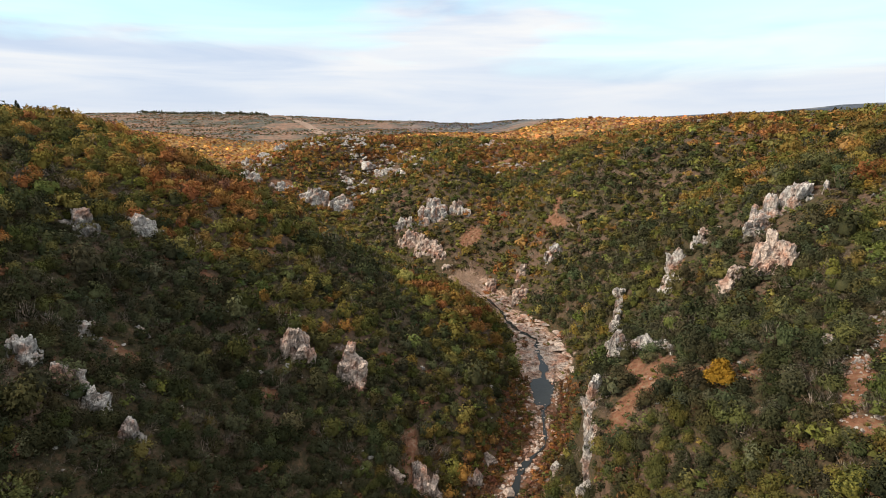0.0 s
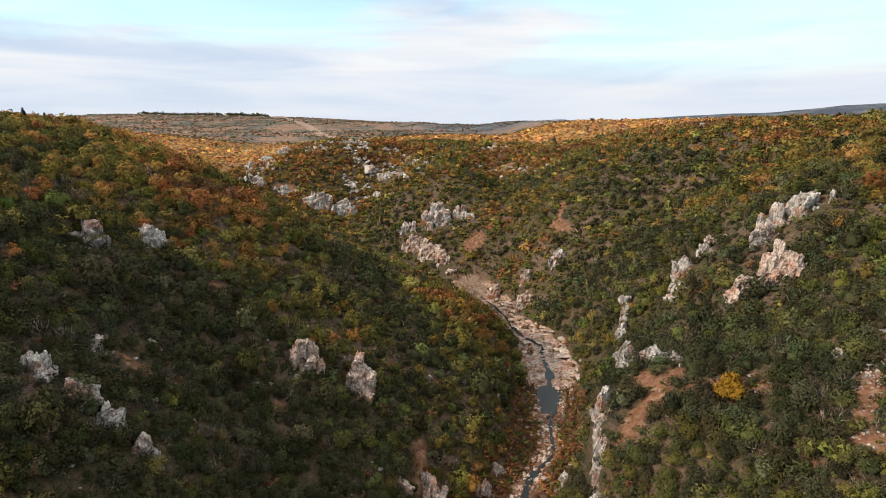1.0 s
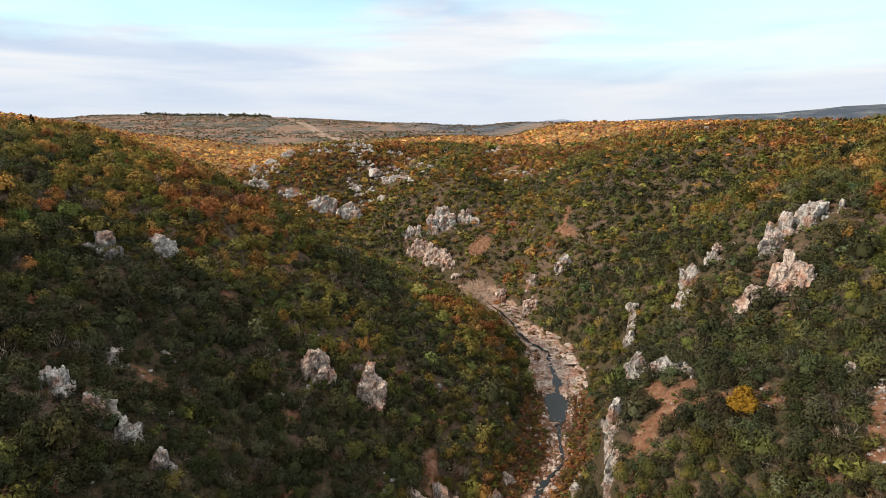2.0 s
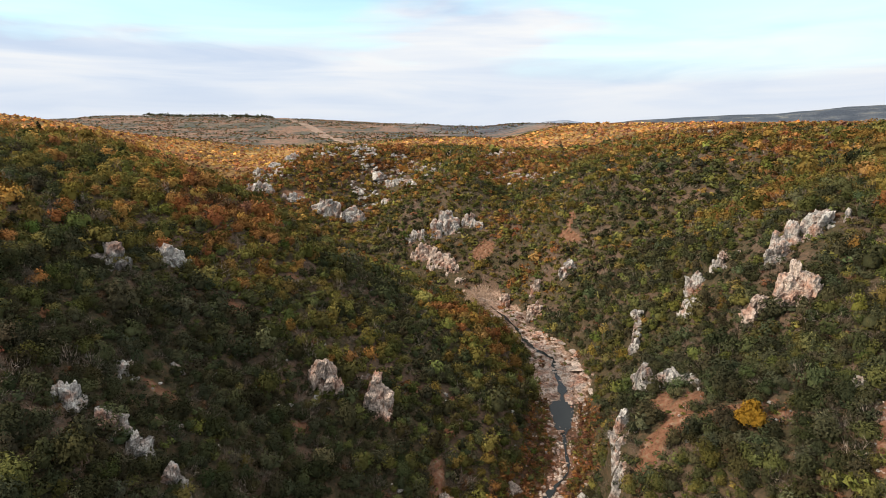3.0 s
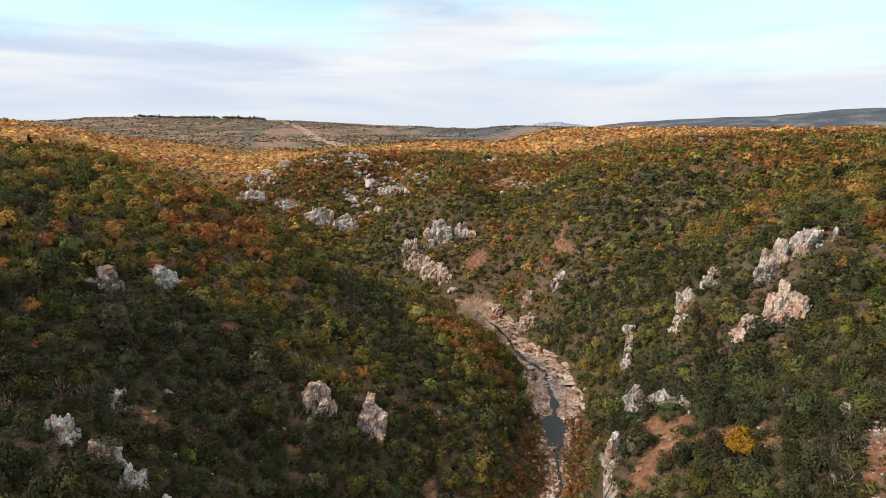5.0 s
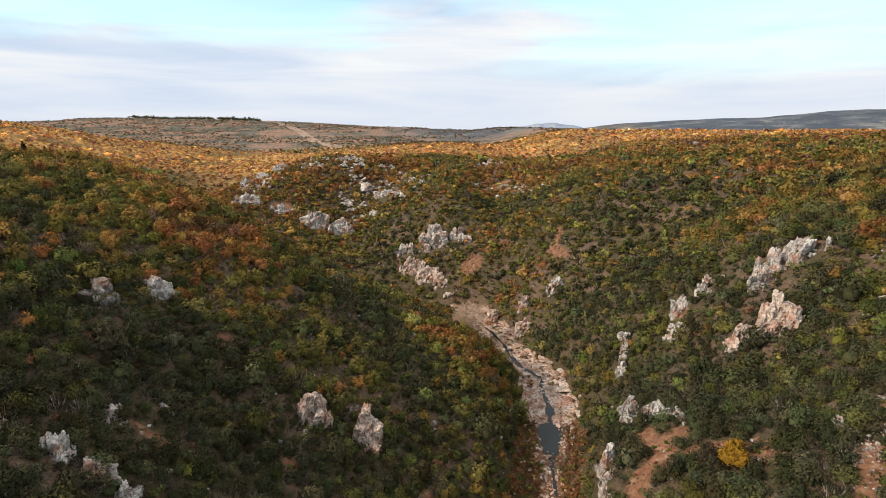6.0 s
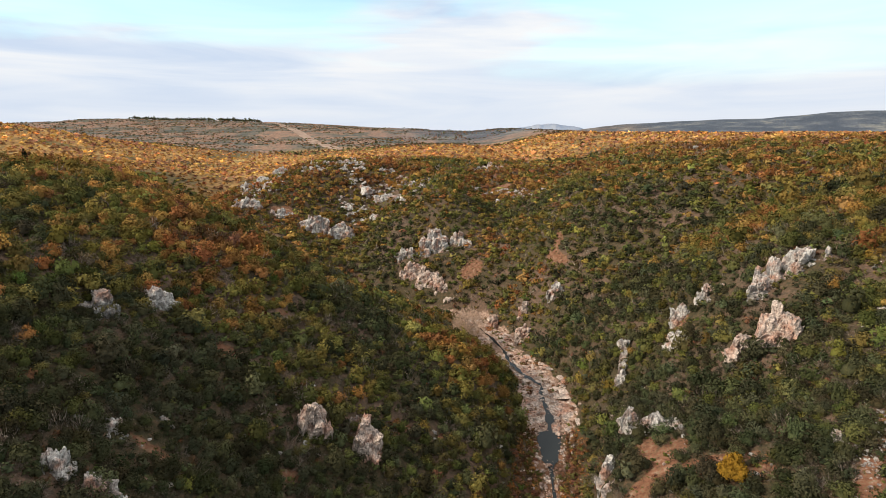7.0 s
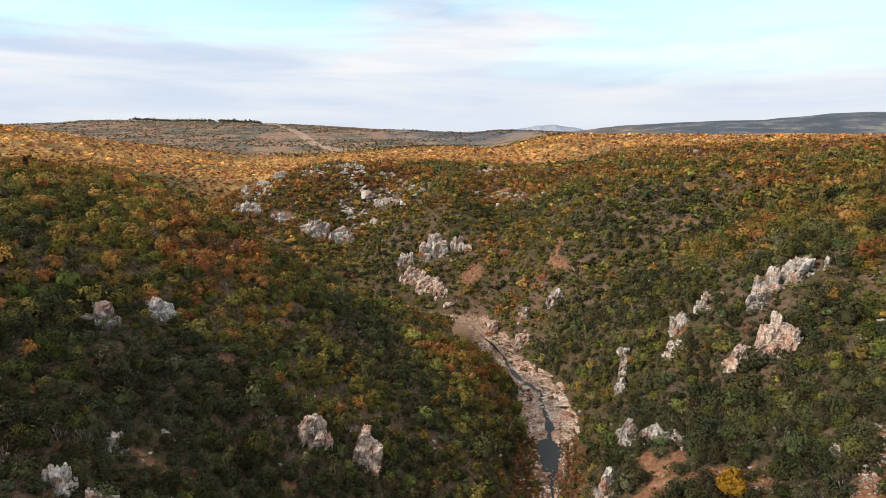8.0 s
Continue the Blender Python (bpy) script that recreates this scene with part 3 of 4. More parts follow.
# the white rib that drops to the stream
outcrop(75.8, 242.5, 36.5, 4.0, 10.0, 11)
outcrop(74.0, 235.0, 34.0, 3.4, 9.0, 12)
outcrop(72.2, 229.5, 32.0, 3.6, 9.0, 58)
outcrop(69.5, 224.0, 29.5, 4.0, 9.0, 59)
outcrop(48.8, 153.5, 47.6, 5.6, 9.0, 13)
outcrop(54.5, 152.0, 46.2, 7.0, 4.6, 14)
outcrop(61.0, 150.1, 44.6, 5.0, 3.0, 15)
outcrop(40.0, 143.0, 41.0, 4.6, 13.0, 16, depth=6.0, size=3.6)
outcrop(39.2, 138.0, 38.5, 4.4, 14.0, 17, depth=6.0, size=3.8)
outcrop(38.4, 133.5, 34.0, 4.2, 12.0, 57, depth=5.5, size=3.2)
outcrop(36.8, 130.0, 26.0, 3.8, 11.0, 52, depth=4.5, size=3.0)
outcrop(35.0, 126.0, 19.0, 3.6, 11.0, 53, depth=4.5, size=3.0)
outcrop(46.5, 141.0, 38.5, 2.2, 3.0, 18)
outcrop(32.0, 148.6, 11.5, 2.6, 12.0, 19, depth=3.0)
# the great crag where the valley bends
outcrop(-7.5, 436.5, 54.0, 20.0, 22.0, 20, depth=10.3)
outcrop(12.0, 435.0, 50.0, 23.0, 19.0, 21, depth=10.3)
outcrop(-28.2, 436.6, 38.0, 20.5, 12.0, 22, depth=7.7)
outcrop(-22.0, 419.3, 31.0, 22.0, 15.0, 23, PINK_ROCK, depth=7.8)
outcrop(-9.0, 410.2, 25.5, 20.0, 15.0, 24, PINK_ROCK, depth=7.8)
outcrop(-1.7, 403.0, 20.0, 13.0, 13.0, 25, PINK_ROCK, depth=7.0)
outcrop(4.0, 394.0, 12.0, 10.0, 11.0, 54, PINK_ROCK, depth=6.0)
outcrop(-15.0, 412.0, 25.0, 14.0, 13.0, 55, PINK_ROCK, depth=7.0)
outcrop(2.0, 440.0, 44.0, 16.0, 16.0, 56, depth=9.0)
# the grey cliffs on the hill behind
outcrop(-108.2, 494.0, 57.9, 23.1, 15.7, 26, depth=9.9)
outcrop(-87.5, 495.3, 59.5, 21.5, 14.0, 27, depth=9.9)
outcrop(-141.9, 504.7, 57.9, 25.4, 10.7, 28, depth=7.4)
outcrop(-167.8, 500.5, 68.6, 26.3, 12.3, 29, depth=7.4)
outcrop(-187.0, 566.0, 78.5, 17.0, 7.5, 30, depth=6.0)
outcrop(-176.0, 578.0, 84.0, 17.0, 7.5, 62, depth=6.0)
outcrop(-161.0, 592.0, 90.0, 20.0, 7.0, 63, depth=6.0)
outcrop(-49.8, 539.1, 67.7, 32.1, 5.6, 31, depth=4.8)
# crags on the left slope
outcrop(-42.8, 159.4, 46.6, 9.0, 11.0, 32, PINK_ROCK)
outcrop(-26.8, 162.0, 39.7, 7.0, 14.9, 33, PINK_ROCK)
outcrop(-31.7, 170.2, 40.3, 4.0, 2.5, 34)
outcrop(-7.9, 185.3, 24.3, 3.9, 5.9, 35)
outcrop(-98.2, 156.0, 81.5, 7.5, 12.0, 36)
outcrop(-93.2, 176.0, 77.5, 9.5, 8.5, 37)
outcrop(-79.1, 122.1, 60.5, 5.1, 7.1, 38)
outcrop(-80.7, 104.0, 63.0, 8.0, 6.5, 39)
outcrop(-73.5, 104.0, 58.0, 6.5, 6.0, 40)
outcrop(-67.4, 103.6, 53.0, 6.0, 6.0, 41)
outcrop(-60.0, 101.5, 48.0, 6.5, 12.0, 42, depth=5.0)
outcrop(-73.5, 133.0, 56.0, 4.0, 6.0, 64)
outcrop(-75.5, 88.5, 59.0, 4.5, 6.0, 65)
outcrop(-46.3, 139.6, 31.4, 7.0, 5.0, 43)
outcrop(-131.9, 168.1, 73.5, 6.9, 6.9, 44)
# pale slabs on the lower bank
outcrop(7.5, 152.0, 4.6, 8.0, 3.4, 60, PINK_ROCK, depth=6.0, label="pale pink rock slab beside the stream")
outcrop(13.0, 162.0, 4.4, 5.0, 3.0, 61, PINK_ROCK, depth=4.0, label="pale pink rock slab beside the stream")
# small crags along the stream beyond
outcrop(67.0, 337.4, 36.5, 10.9, 12.7, 45)
outcrop(92.8, 274.5, 43.9, 4.7, 5.6, 46)
outcrop(47.7, 345.6, 26.7, 5.4, 9.9, 47, PINK_ROCK)
outcrop(44.6, 326.3, 15.4, 9.1, 8.2, 48, PINK_ROCK)
outcrop(30.4, 356.6, 12.6, 6.3, 8.1, 49, PINK_ROCK)
outcrop(-13.5, 138.0, 15.0, 6.0, 9.0, 50, PINK_ROCK, depth=6.0, label="pale pink rock slope above the stream")
outcrop(-6.5, 141.5, 13.5, 9.0, 10.0, 51, PINK_ROCK, depth=9.0, label="pale pink rock slope above the stream")


# ---- the stream ----
def stream_point(along):
    run = 0.0
    for (ax, ay), (bx, by) in zip(STREAM, STREAM[1:]):
        long = math.hypot(bx - ax, by - ay)
        if along <= run + long:
            s = (along - run) / long
            return ax + s * (bx - ax), ay + s * (by - ay), -(by - ay) / long, (bx - ax) / long
        run += long
    return bx, by, 0.0, 1.0


def pool_width(y):
    """How much the still pool and the reach below widen the stream."""
    return float(3.4 * step(192, 214, y) * (1 - step(221, 224.5, y)) + 0.9 * (1 - step(146, 152, y)))


def build_water():
    verts, s = [], 40.0
    while s < 600:
        x, y, nx, ny = stream_point(s)
        half = (0.8 if pool_width(y) > 0.3 else 1.1 if 224 < y < 300 else 0.7) + (1.0 if 224 < y < 300 else 0.65 if pool_width(y) < 1 else 1.0) * float(ripple2(np.array([s]), np.array([0.0]), 3.5, 30)[0]) + pool_width(y)
        swing = 2.2 * float(ripple2(np.array([s]), np.array([9.0]), 16, 31)[0])
        z = float(stream_level(np.array([s]))[0]) - 0.12
        for side in (-1, -0.33, 0.33, 1):
            verts.append((x + nx * (half * side + swing), y + ny * (half * side + swing), z))
        s += 1.5
    n = len(verts) // 4
    i = (np.arange(n - 1)[:, None] * 4 + np.arange(3)).ravel()
    ob = link("water", np.array(verts), np.c_[i, i + 1, i + 5, i + 4], WATER, True)
    tagged(ob, "slate-grey stream water with a still pool", "water", kind="structure")


build_water()


def boulders():
    """Pale slabs and boulders in the stream bed."""
    r = np.random.default_rng(77)
    shapes = []
    for s in range(10):
        verts, faces = rock_shape(200 + s, 2.0, 2.0 * r.uniform(0.6, 1.0), 1.0, 3, 0.22)
        ob = link("boulder", verts, faces, PINK_ROCK)
        shapes.append(ob.data)
        bpy.data.objects.remove(ob)
    made = 0
    while made < 295:
        part = made % 4
        s = r.uniform(100, 225) if part == 0 else r.uniform(310, 390) if part == 1 and made % 8 == 1 else r.uniform(214, 295)
        x, y, nx, ny = stream_point(s)
        off = r.uniform(-13, 13)
        swing = 2.2 * float(ripple2(np.array([s]), np.array([9.0]), 16, 31)[0])
        pool = pool_width(y)
        size = r.uniform(0.5, 1.4) if y < 222 else r.uniform(1.4, 4.6)
        if abs(off - swing) < 0.9 + pool + size * (0.6 if r.random() < 0.45 or pool > 1 else -0.9):
            continue
        x, y = x + nx * off, y + ny * off
        ob = new("boulder", shapes[r.integers(0, 10)])
        flat = r.uniform(0.5, 0.9) if y < 222 else r.uniform(0.16, 0.32)
        ob.matrix_world = Matrix.LocRotScale((x, y, float(ground(x, y)[0]) - 0.2 * size), Euler((r.normal(0, 0.08), r.normal(0, 0.08), r.uniform(0, 6.28))), (size, size * r.uniform(0.6, 1.2), size * flat))
        tagged(ob, "flat pale pink stone slab in the stream bed" if y > 222 else "rounded pale boulder beside the stream", "boulder", "stream boulders")
        made += 1


boulders()


def loose_stones(name, label, x, y, size, seed, mat, detail=2):
    r = np.random.default_rng(seed)
    z = ground(x, y)
    parts, faces, base = [], [], 0
    shapes = [rock_shape(300 + s, 2, 2, 1.6, detail, 0.3) for s in range(6)]
    for i in range(len(x)):
        v, f = shapes[r.integers(0, 6)]
        a = r.uniform(0, 6.28)
        c, s = math.cos(a), math.sin(a)
        k = size[i]
        parts.append(np.c_[(v[:, 0] * c - v[:, 1] * s) * k + x[i], (v[:, 0] * s + v[:, 1] * c) * k + y[i], v[:, 2] * k * (r.uniform(0.3, 0.55) if name == "stream_slabs" else r.uniform(0.5, 1.3)) + z[i] - 0.2 * k])
        faces.append(f + base)
        base += len(v)
    tagged(link(name, np.concatenate(parts), np.concatenate(faces), mat), label, "stones", kind="stuff")


def stone_fields():
    r = np.random.default_rng(8)
    x, y = r.uniform(-190, 130, 3200), r.uniform(515, 670, 3200)
    keep = ripple2(x, y, 60, 41) + 0.7 * ripple2(x, y, 18, 42) > 0.50
    loose_stones("scattered_rocks", "white limestone rocks strewn over the hilltop", x[keep], y[keep], np.exp(r.normal(0.3, 0.4, keep.sum())), 9, ROCK)
    OUTCROP_SPOTS.extend((a, b - 1, 2.2) for a, b in zip(x[keep][::2], y[keep][::2]))
    s = np.r_[r.uniform(100, 310, 800), r.uniform(100, 205, 450), r.uniform(190, 232, 260)]
    q = np.array([stream_point(v) for v in s])
    off = np.r_[r.normal(0, 6, 800), r.normal(0, 2.6, 450), r.uniform(2.5, 9, 260) * r.choice((-1, 1), 260)]
    pool = np.array([pool_width(v) for v in q[:, 1]])
    dry = (pool < 1.5) | (np.abs(off - 2.2 * ripple2(s, s * 0 + 9.0, 16, 31)) > pool + 0.5)
    s, q, off = s[dry], q[dry], off[dry]
    loose_stones("stream_stones", "small pale stones along the stream", q[:, 0] + q[:, 2] * off, q[:, 1] + q[:, 3] * off, np.exp(r.normal(-1.1, 0.45, len(s))), 10, PINK_ROCK, 1)
    s = r.uniform(226, 385, 1150)
    q = np.array([stream_point(v) for v in s])
    off = r.uniform(-11, 11, len(s)) * np.where(s < 300, 1.0, 0.75)
    x, y = q[:, 0] + q[:, 2] * off, q[:, 1] + q[:, 3] * off
    keep = (y > 225.5) & (ripple2(x, y, 6, 44) > -0.35)
    loose_stones("stream_slabs", "pale pink bedrock ledges in the stream bed", x[keep], y[keep], np.exp(r.normal(-0.1, 0.35, keep.sum())), 13, PINK_ROCK, 2)
    # rubble beside the white rib and along the red tracks
    s = r.random(330)
    x = np.r_[r.uniform(49, 63, 90), np.interp(s[:240], (0, 0.35, 0.7, 1), (104, 95, 84, 71)) + r.normal(0, 2.2, 240)]
    y = np.r_[r.normal(151, 1.8, 90), np.interp(s[:240], (0, 0.35, 0.7, 1), (135, 121, 110, 92)) + r.normal(0, 2.2, 240)]
    loose_stones("track_rubble", "pale pink limestone rubble beside the red tracks", x, y, np.exp(r.normal(-1.4, 0.5, 330)) * np.where(np.arange(330) < 90, 2.0, 1.0), 12, ROCK, 2)
    x, y = r.uniform(-110, 130, 900), r.uniform(85, 305, 900)
    d, _ = stream_near(x, y)
    keep = (d > 14) & (ripple2(x, y, 20, 43) > 0.1)
    loose_stones("slope_stones", "loose limestone blocks on the slopes", x[keep], y[keep], r.uniform(0.25, 0.8, keep.sum()), 11, ROCK)


stone_fields()


# ---- trees that stand singly ----
def tapered(points, radii, sides=6):
    """A limb: a tube through the points that narrows by the radii."""
    verts, faces = [], []
    for p, q in zip(points, radii):
        for i in range(sides):
            a = 2 * math.pi * i / sides
            verts.append((p[0] + q * math.cos(a), p[1] + q * math.sin(a), p[2]))
    for j in range(len(points) - 1):
        for i in range(sides):
            a, b = j * sides + i, j * sides + (i + 1) % sides
            faces.append((a, b, b + sides, a + sides))
    return np.array(verts), np.array(faces)


def trunk_shape(seed, limbs=4):
    """A short forked trunk 1 m tall."""
    r = np.random.default_rng(seed)
    lean = r.normal(0, 0.08, 2)
    sets = [tapered([(0, 0, -0.15), (lean[0] * 0.5, lean[1] * 0.5, 0.3), (*lean, 0.75)], (0.07, 0.055, 0.03))]
    for i in range(limbs):
        a = 6.28 * i / limbs + r.uniform(-0.4, 0.4)
        z = r.uniform(0.25, 0.5)
        reach = r.uniform(0.25, 0.5)
        sets.append(tapered([(lean[0] * z, lean[1] * z, z), (reach * 0.5 * math.cos(a), reach * 0.5 * math.sin(a), z + 0.14), (reach * math.cos(a), reach * math.sin(a), z + 0.34)], (0.034, 0.025, 0.010), 5))
    return joined(sets)


def joined(sets):
    base, verts, faces = 0, [], []
    for v, f in sets:
        verts.append(v), faces.append(f + base)
        base += len(v)
    return np.concatenate(verts), np.concatenate(faces)


WORDS = ["dark evergreen", "green", "olive green", "yellow-green", "golden", "orange", "rust-brown"]


def single_trees(spots, r):
    """Low oaks nearest the flight, each a thing of trunk and crown."""
    gx, gy, gz, kind, _ = spots
    trunks = []
    for s in range(4):
        ob = link("trunk", *trunk_shape(500 + s), BARK, True)
        trunks.append(ob.data)
        bpy.data.objects.remove(ob)
    crowns = {}
    for i in range(len(gx)):
        key = (int(kind[i]), int(r.integers(0, 5)))
        if key not in crowns:
            verts, faces, lie = crown(700 + key[1] + 7 * key[0], 620, 0.070, 1)
            ob = link("crown", verts, faces, LEAVES, True, lie, tint=np.tile(TINTS[key[0]] * r.uniform(0.85, 1.15), (len(verts), 1)))
            crowns[key] = ob.data
            bpy.data.objects.remove(ob)
        tree = new("oak_tree")
        wide = r.uniform(1.5, 2.9)
        tree.matrix_world = Matrix.LocRotScale((gx[i], gy[i], gz[i]), Euler((0, 0, r.uniform(0, 6.28))), (wide, wide, wide * r.uniform(0.8, 1.2)))
        tagged(tree, f"low oak tree with {WORDS[kind[i]]} foliage on the slope", "tree", "oaks on the near slopes")
        new("trunk", trunks[r.integers(0, 4)]).parent = tree
        new("crown", crowns[key]).parent = tree


def lone_tree(x, y, wide, tall, tint, label, seed):
    tree = new("oak_tree")
    tree.location = (x, y, float(ground(x, y)[0]))
    tagged(tree, label, "tree")
    verts, faces = trunk_shape(seed, 5)
    link("trunk", verts * (tall, tall, tall * 0.8), faces, BARK, True).parent = tree
    sets, lies = [], []
    r = np.random.default_rng(seed)
    for i in range(5):
        v, f, lie = crown(seed + i, 520, 0.12, 1)
        lies.append(lie)
        a, off = 6.28 * i / 5, (0.45 * wide if i else 0)
        k = wide * r.uniform(0.5, 0.66)
        sets.append((v * (k, k, tall * r.uniform(0.45, 0.7)) + (off * math.cos(a), off * math.sin(a), tall * (0.12 if i else 0.3)), f))
    verts, faces = joined(sets)
    link("crown", verts, faces, LEAVES, True, np.concatenate(lies), tint=np.tile(tint, (len(verts), 1))).parent = tree


def bare_tree(x, y, tall, seed, label, thick=1.0):
    """A leafless tree: trunk, limbs and a haze of twigs."""
    r = np.random.default_rng(seed)
    tree = new("bare_tree")
    tree.location = (x, y, float(ground(x, y)[0]))
    tagged(tree, label, "tree")
    limbs, twigs = [], []

    def grow(p, way, long, thick, depth):
        way = way.normalized()
        bend = (way + Vector(r.normal(0, 0.16, 3))).normalized()
        a, b = p + way * long * 0.5, p + way * long * 0.5 + bend * long * 0.5
        (limbs if depth < 4 else twigs).append(tapered([p, a, b], (thick, thick * 0.85, thick * 0.62), 5 if depth < 3 else 3))
        if depth == 5:
            return
        for _ in range(4 if depth < 4 else 3):
            new_way = bend + Vector(r.normal(0, 0.62, 3)) + Vector((0, 0, 0.12))
            grow(p + (b - p) * r.uniform(0.55, 1.0), new_way, long * r.uniform(0.55, 0.78), thick * 0.55, depth + 1)

    grow(Vector((0, 0, -0.3)), Vector((0, 0, 1)), tall * 0.34, tall * 0.020 * thick, 1)
    link("trunk", *joined(limbs), BARK, True).parent = tree
    n = 3000
    out = r.normal(0, 1, (n, 3))
    out /= np.linalg.norm(out, axis=1)[:, None]
    mid = out * (0.35 + 0.65 * r.random((n, 1)) ** 0.6) * (0.50, 0.50, 0.42) * (1 + 0.18 * ripple3(out * 2.2, 1.0, seed))[:, None] + (0, 0, 0.52)
    way = out * (0.7, 0.7, 0.9) + r.normal(0, 0.55, (n, 3)) + (0, 0, 0.25)
    side = np.cross(way, r.normal(0, 1, (n, 3)))
    side *= 0.0045 / np.linalg.norm(side, axis=1)[:, None]
    verts = np.stack([mid + side, mid - side, mid + way * 0.085], 1).reshape(-1, 3) * tall
    fine = (verts, np.arange(n * 3).reshape(-1, 3))
    fork, sides = joined(twigs)
    link("fork", fork, sides, BARK, True).parent = tree
    link("twig_crown", *fine, LEAVES, True, tint=np.tile((0.50, 0.37, 0.29), (len(verts), 1))).parent = tree


def conifer(x, y, tall, seed):
    r = np.random.default_rng(seed)
    tree = new("pine_tree")
    tree.location = (x, y, float(ground(x, y)[0]))
    tagged(tree, "dark green pine standing above the oaks on the ridge", "tree", "ridge pines")
    link("trunk", *tapered([(0, 0, -0.2), (0, 0, tall * 0.9)], (tall * 0.025, 0.03)), BARK, True).parent = tree
    n = 420
    z = r.uniform(0.08, 1, n) ** 1.2
    out = (1 - z) * tall * 0.24 * r.uniform(0.4, 1.1, n) + 0.1
    a = r.uniform(0, 6.28, n)
    mid = np.c_[out * np.cos(a), out * np.sin(a), z * tall]
    tip = np.c_[np.cos(a), np.sin(a), r.uniform(-0.5, 0.3, n)] * 0.5
    side = np.c_[-np.sin(a), np.cos(a), r.normal(0, 0.3, n)] * 0.28
    tri = np.stack([mid + tip, mid - tip * 0.5 + side, mid - tip * 0.5 - side], 1).reshape(-1, 3)
    link("crown", tri, np.arange(len(tri)).reshape(-1, 3), LEAVES, True, tint=np.tile((0.034, 0.044, 0.024), (len(tri), 1))).parent = tree


CLEARINGS.extend(((62, 122, 3.2, 3.2, 0), (251, 572, 16, 6, 0)))


def woods():
    r = np.random.default_rng(5)
    near = [crown(s, 500, 0.077, 1) for s in range(10)]
    mid = [crown(20 + s, 270, 0.102, 1) for s in range(10)]
    back = [crown(40 + s, 155, 0.132, 1) for s in range(8)]
    off = [crown(60 + s, 44, 0.235, 0) for s in range(8)]
    dim = [crown(80 + s, 22, 0.32, 0) for s in range(8)]
    speck = [crown(100 + s, 7, 0.7, 0) for s in range(6)]
    filler = [crown(90 + s, 64, 0.145, 0) for s in range(8)]
    low = [crown(120 + s, 28, 0.24, 0) for s in range(8)]
    spots = stand(66, 150, 2.85, 1)
    order = np.argsort(np.hypot(spots[0], spots[1] - 70) + 60 * (spots[1] < 84))
    first, rest = order[:300], order[300:]
    single_trees((*[a[first] for a in spots[:4]], r), r)
    text = "dense oak scrub on the valley slopes, green turning russet"
    scatter("oak_scrub", text, (*[a[rest] for a in spots[:4]], r), near, (1.6, 3.1), r, (0.9, 1.4), bare=bare_crown(3, 220, 0.014))
    scatter("oak_scrub", text, stand(150, 230, 3.4, 2), mid, (1.7, 3.5), r, (0.9, 1.35), bare=bare_crown(4, 130, 0.018))
    scatter("oak_scrub", text, stand(230, 310, 3.5, 3), back, (1.9, 3.8), r, (0.9, 1.3), bare=bare_crown(5, 60, 0.028))
    text = "low shrubs filling the gaps in the oak scrub"
    scatter("undergrowth", text, stand(66, 170, 2.1, 12, 0.08, True), filler, (1.3, 2.2), r, (0.7, 1.1), bare_crown(6, 110, 0.016))
    scatter("undergrowth", text, stand(170, 310, 2.8, 13, 0.1, True), low, (1.4, 2.3), r, (0.7, 1.0))
    sparse = [crown(140 + s, 10, 0.42, 0) for s in range(6)]
    scatter("undergrowth", text, stand(310, 640, 4.6, 14, 0.1, True), sparse, (1.4, 2.6), r, (0.7, 1.0))
    text = "russet and green oak woodland on the far slopes"
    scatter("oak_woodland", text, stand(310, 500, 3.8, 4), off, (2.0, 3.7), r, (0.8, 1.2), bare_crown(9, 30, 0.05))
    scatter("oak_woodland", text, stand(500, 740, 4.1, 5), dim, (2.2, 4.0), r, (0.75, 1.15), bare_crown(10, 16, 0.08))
    scatter("oak_woodland", "golden oak woodland on the plateau, tint brightened for sunlight", stand(740, 1400, 9.2, 6), speck, (2.0, 3.8), r, (0.5, 0.85))
    x, y = r.uniform(27, 42, 900), r.uniform(105, 172, 900)
    d, _ = stream_near(x, y)
    keep = (d > 11) & (clearing(x, y) < 0.5) & ((np.abs(x - 38.5) > 4.5) | (np.abs(y - 136) > 12))
    x, y = x[keep], y[keep]
    scatter("undergrowth", "shrubs clinging to the steep bank", (x, y, ground(x, y), r.choice((0, 1, 1, 2, 6), len(x)), r), filler, (0.9, 1.7), r, (0.7, 1.1))
    # low russet shrubs on the stream banks
    s = np.r_[r.uniform(95, 285, 1900), r.uniform(95, 200, 1300), r.uniform(285, 390, 900)]
    q = np.array([stream_point(v) for v in s])
    d = r.uniform(3.5, 14, len(s)) * r.choice((-1, 1), len(s))
    x, y = q[:, 0] + q[:, 2] * d, q[:, 1] + q[:, 3] * d
    keep = (r.random(len(x)) < np.where(y < 224, 1.0, np.where(y < 262, 0.12, 0.35))) & (np.abs(d) > np.where((y > 194) & (y < 226), 6.0, 1.6))
    x, y = x[keep], y[keep]
    scatter("bank_shrub", "low russet and green shrubs on the stream banks", (x, y, ground(x, y), r.choice((1, 2, 5, 5, 6, 6, 6), len(x)), r), low, (0.8, 1.8), r, (0.5, 0.85), bare_crown(6, 110, 0.016))


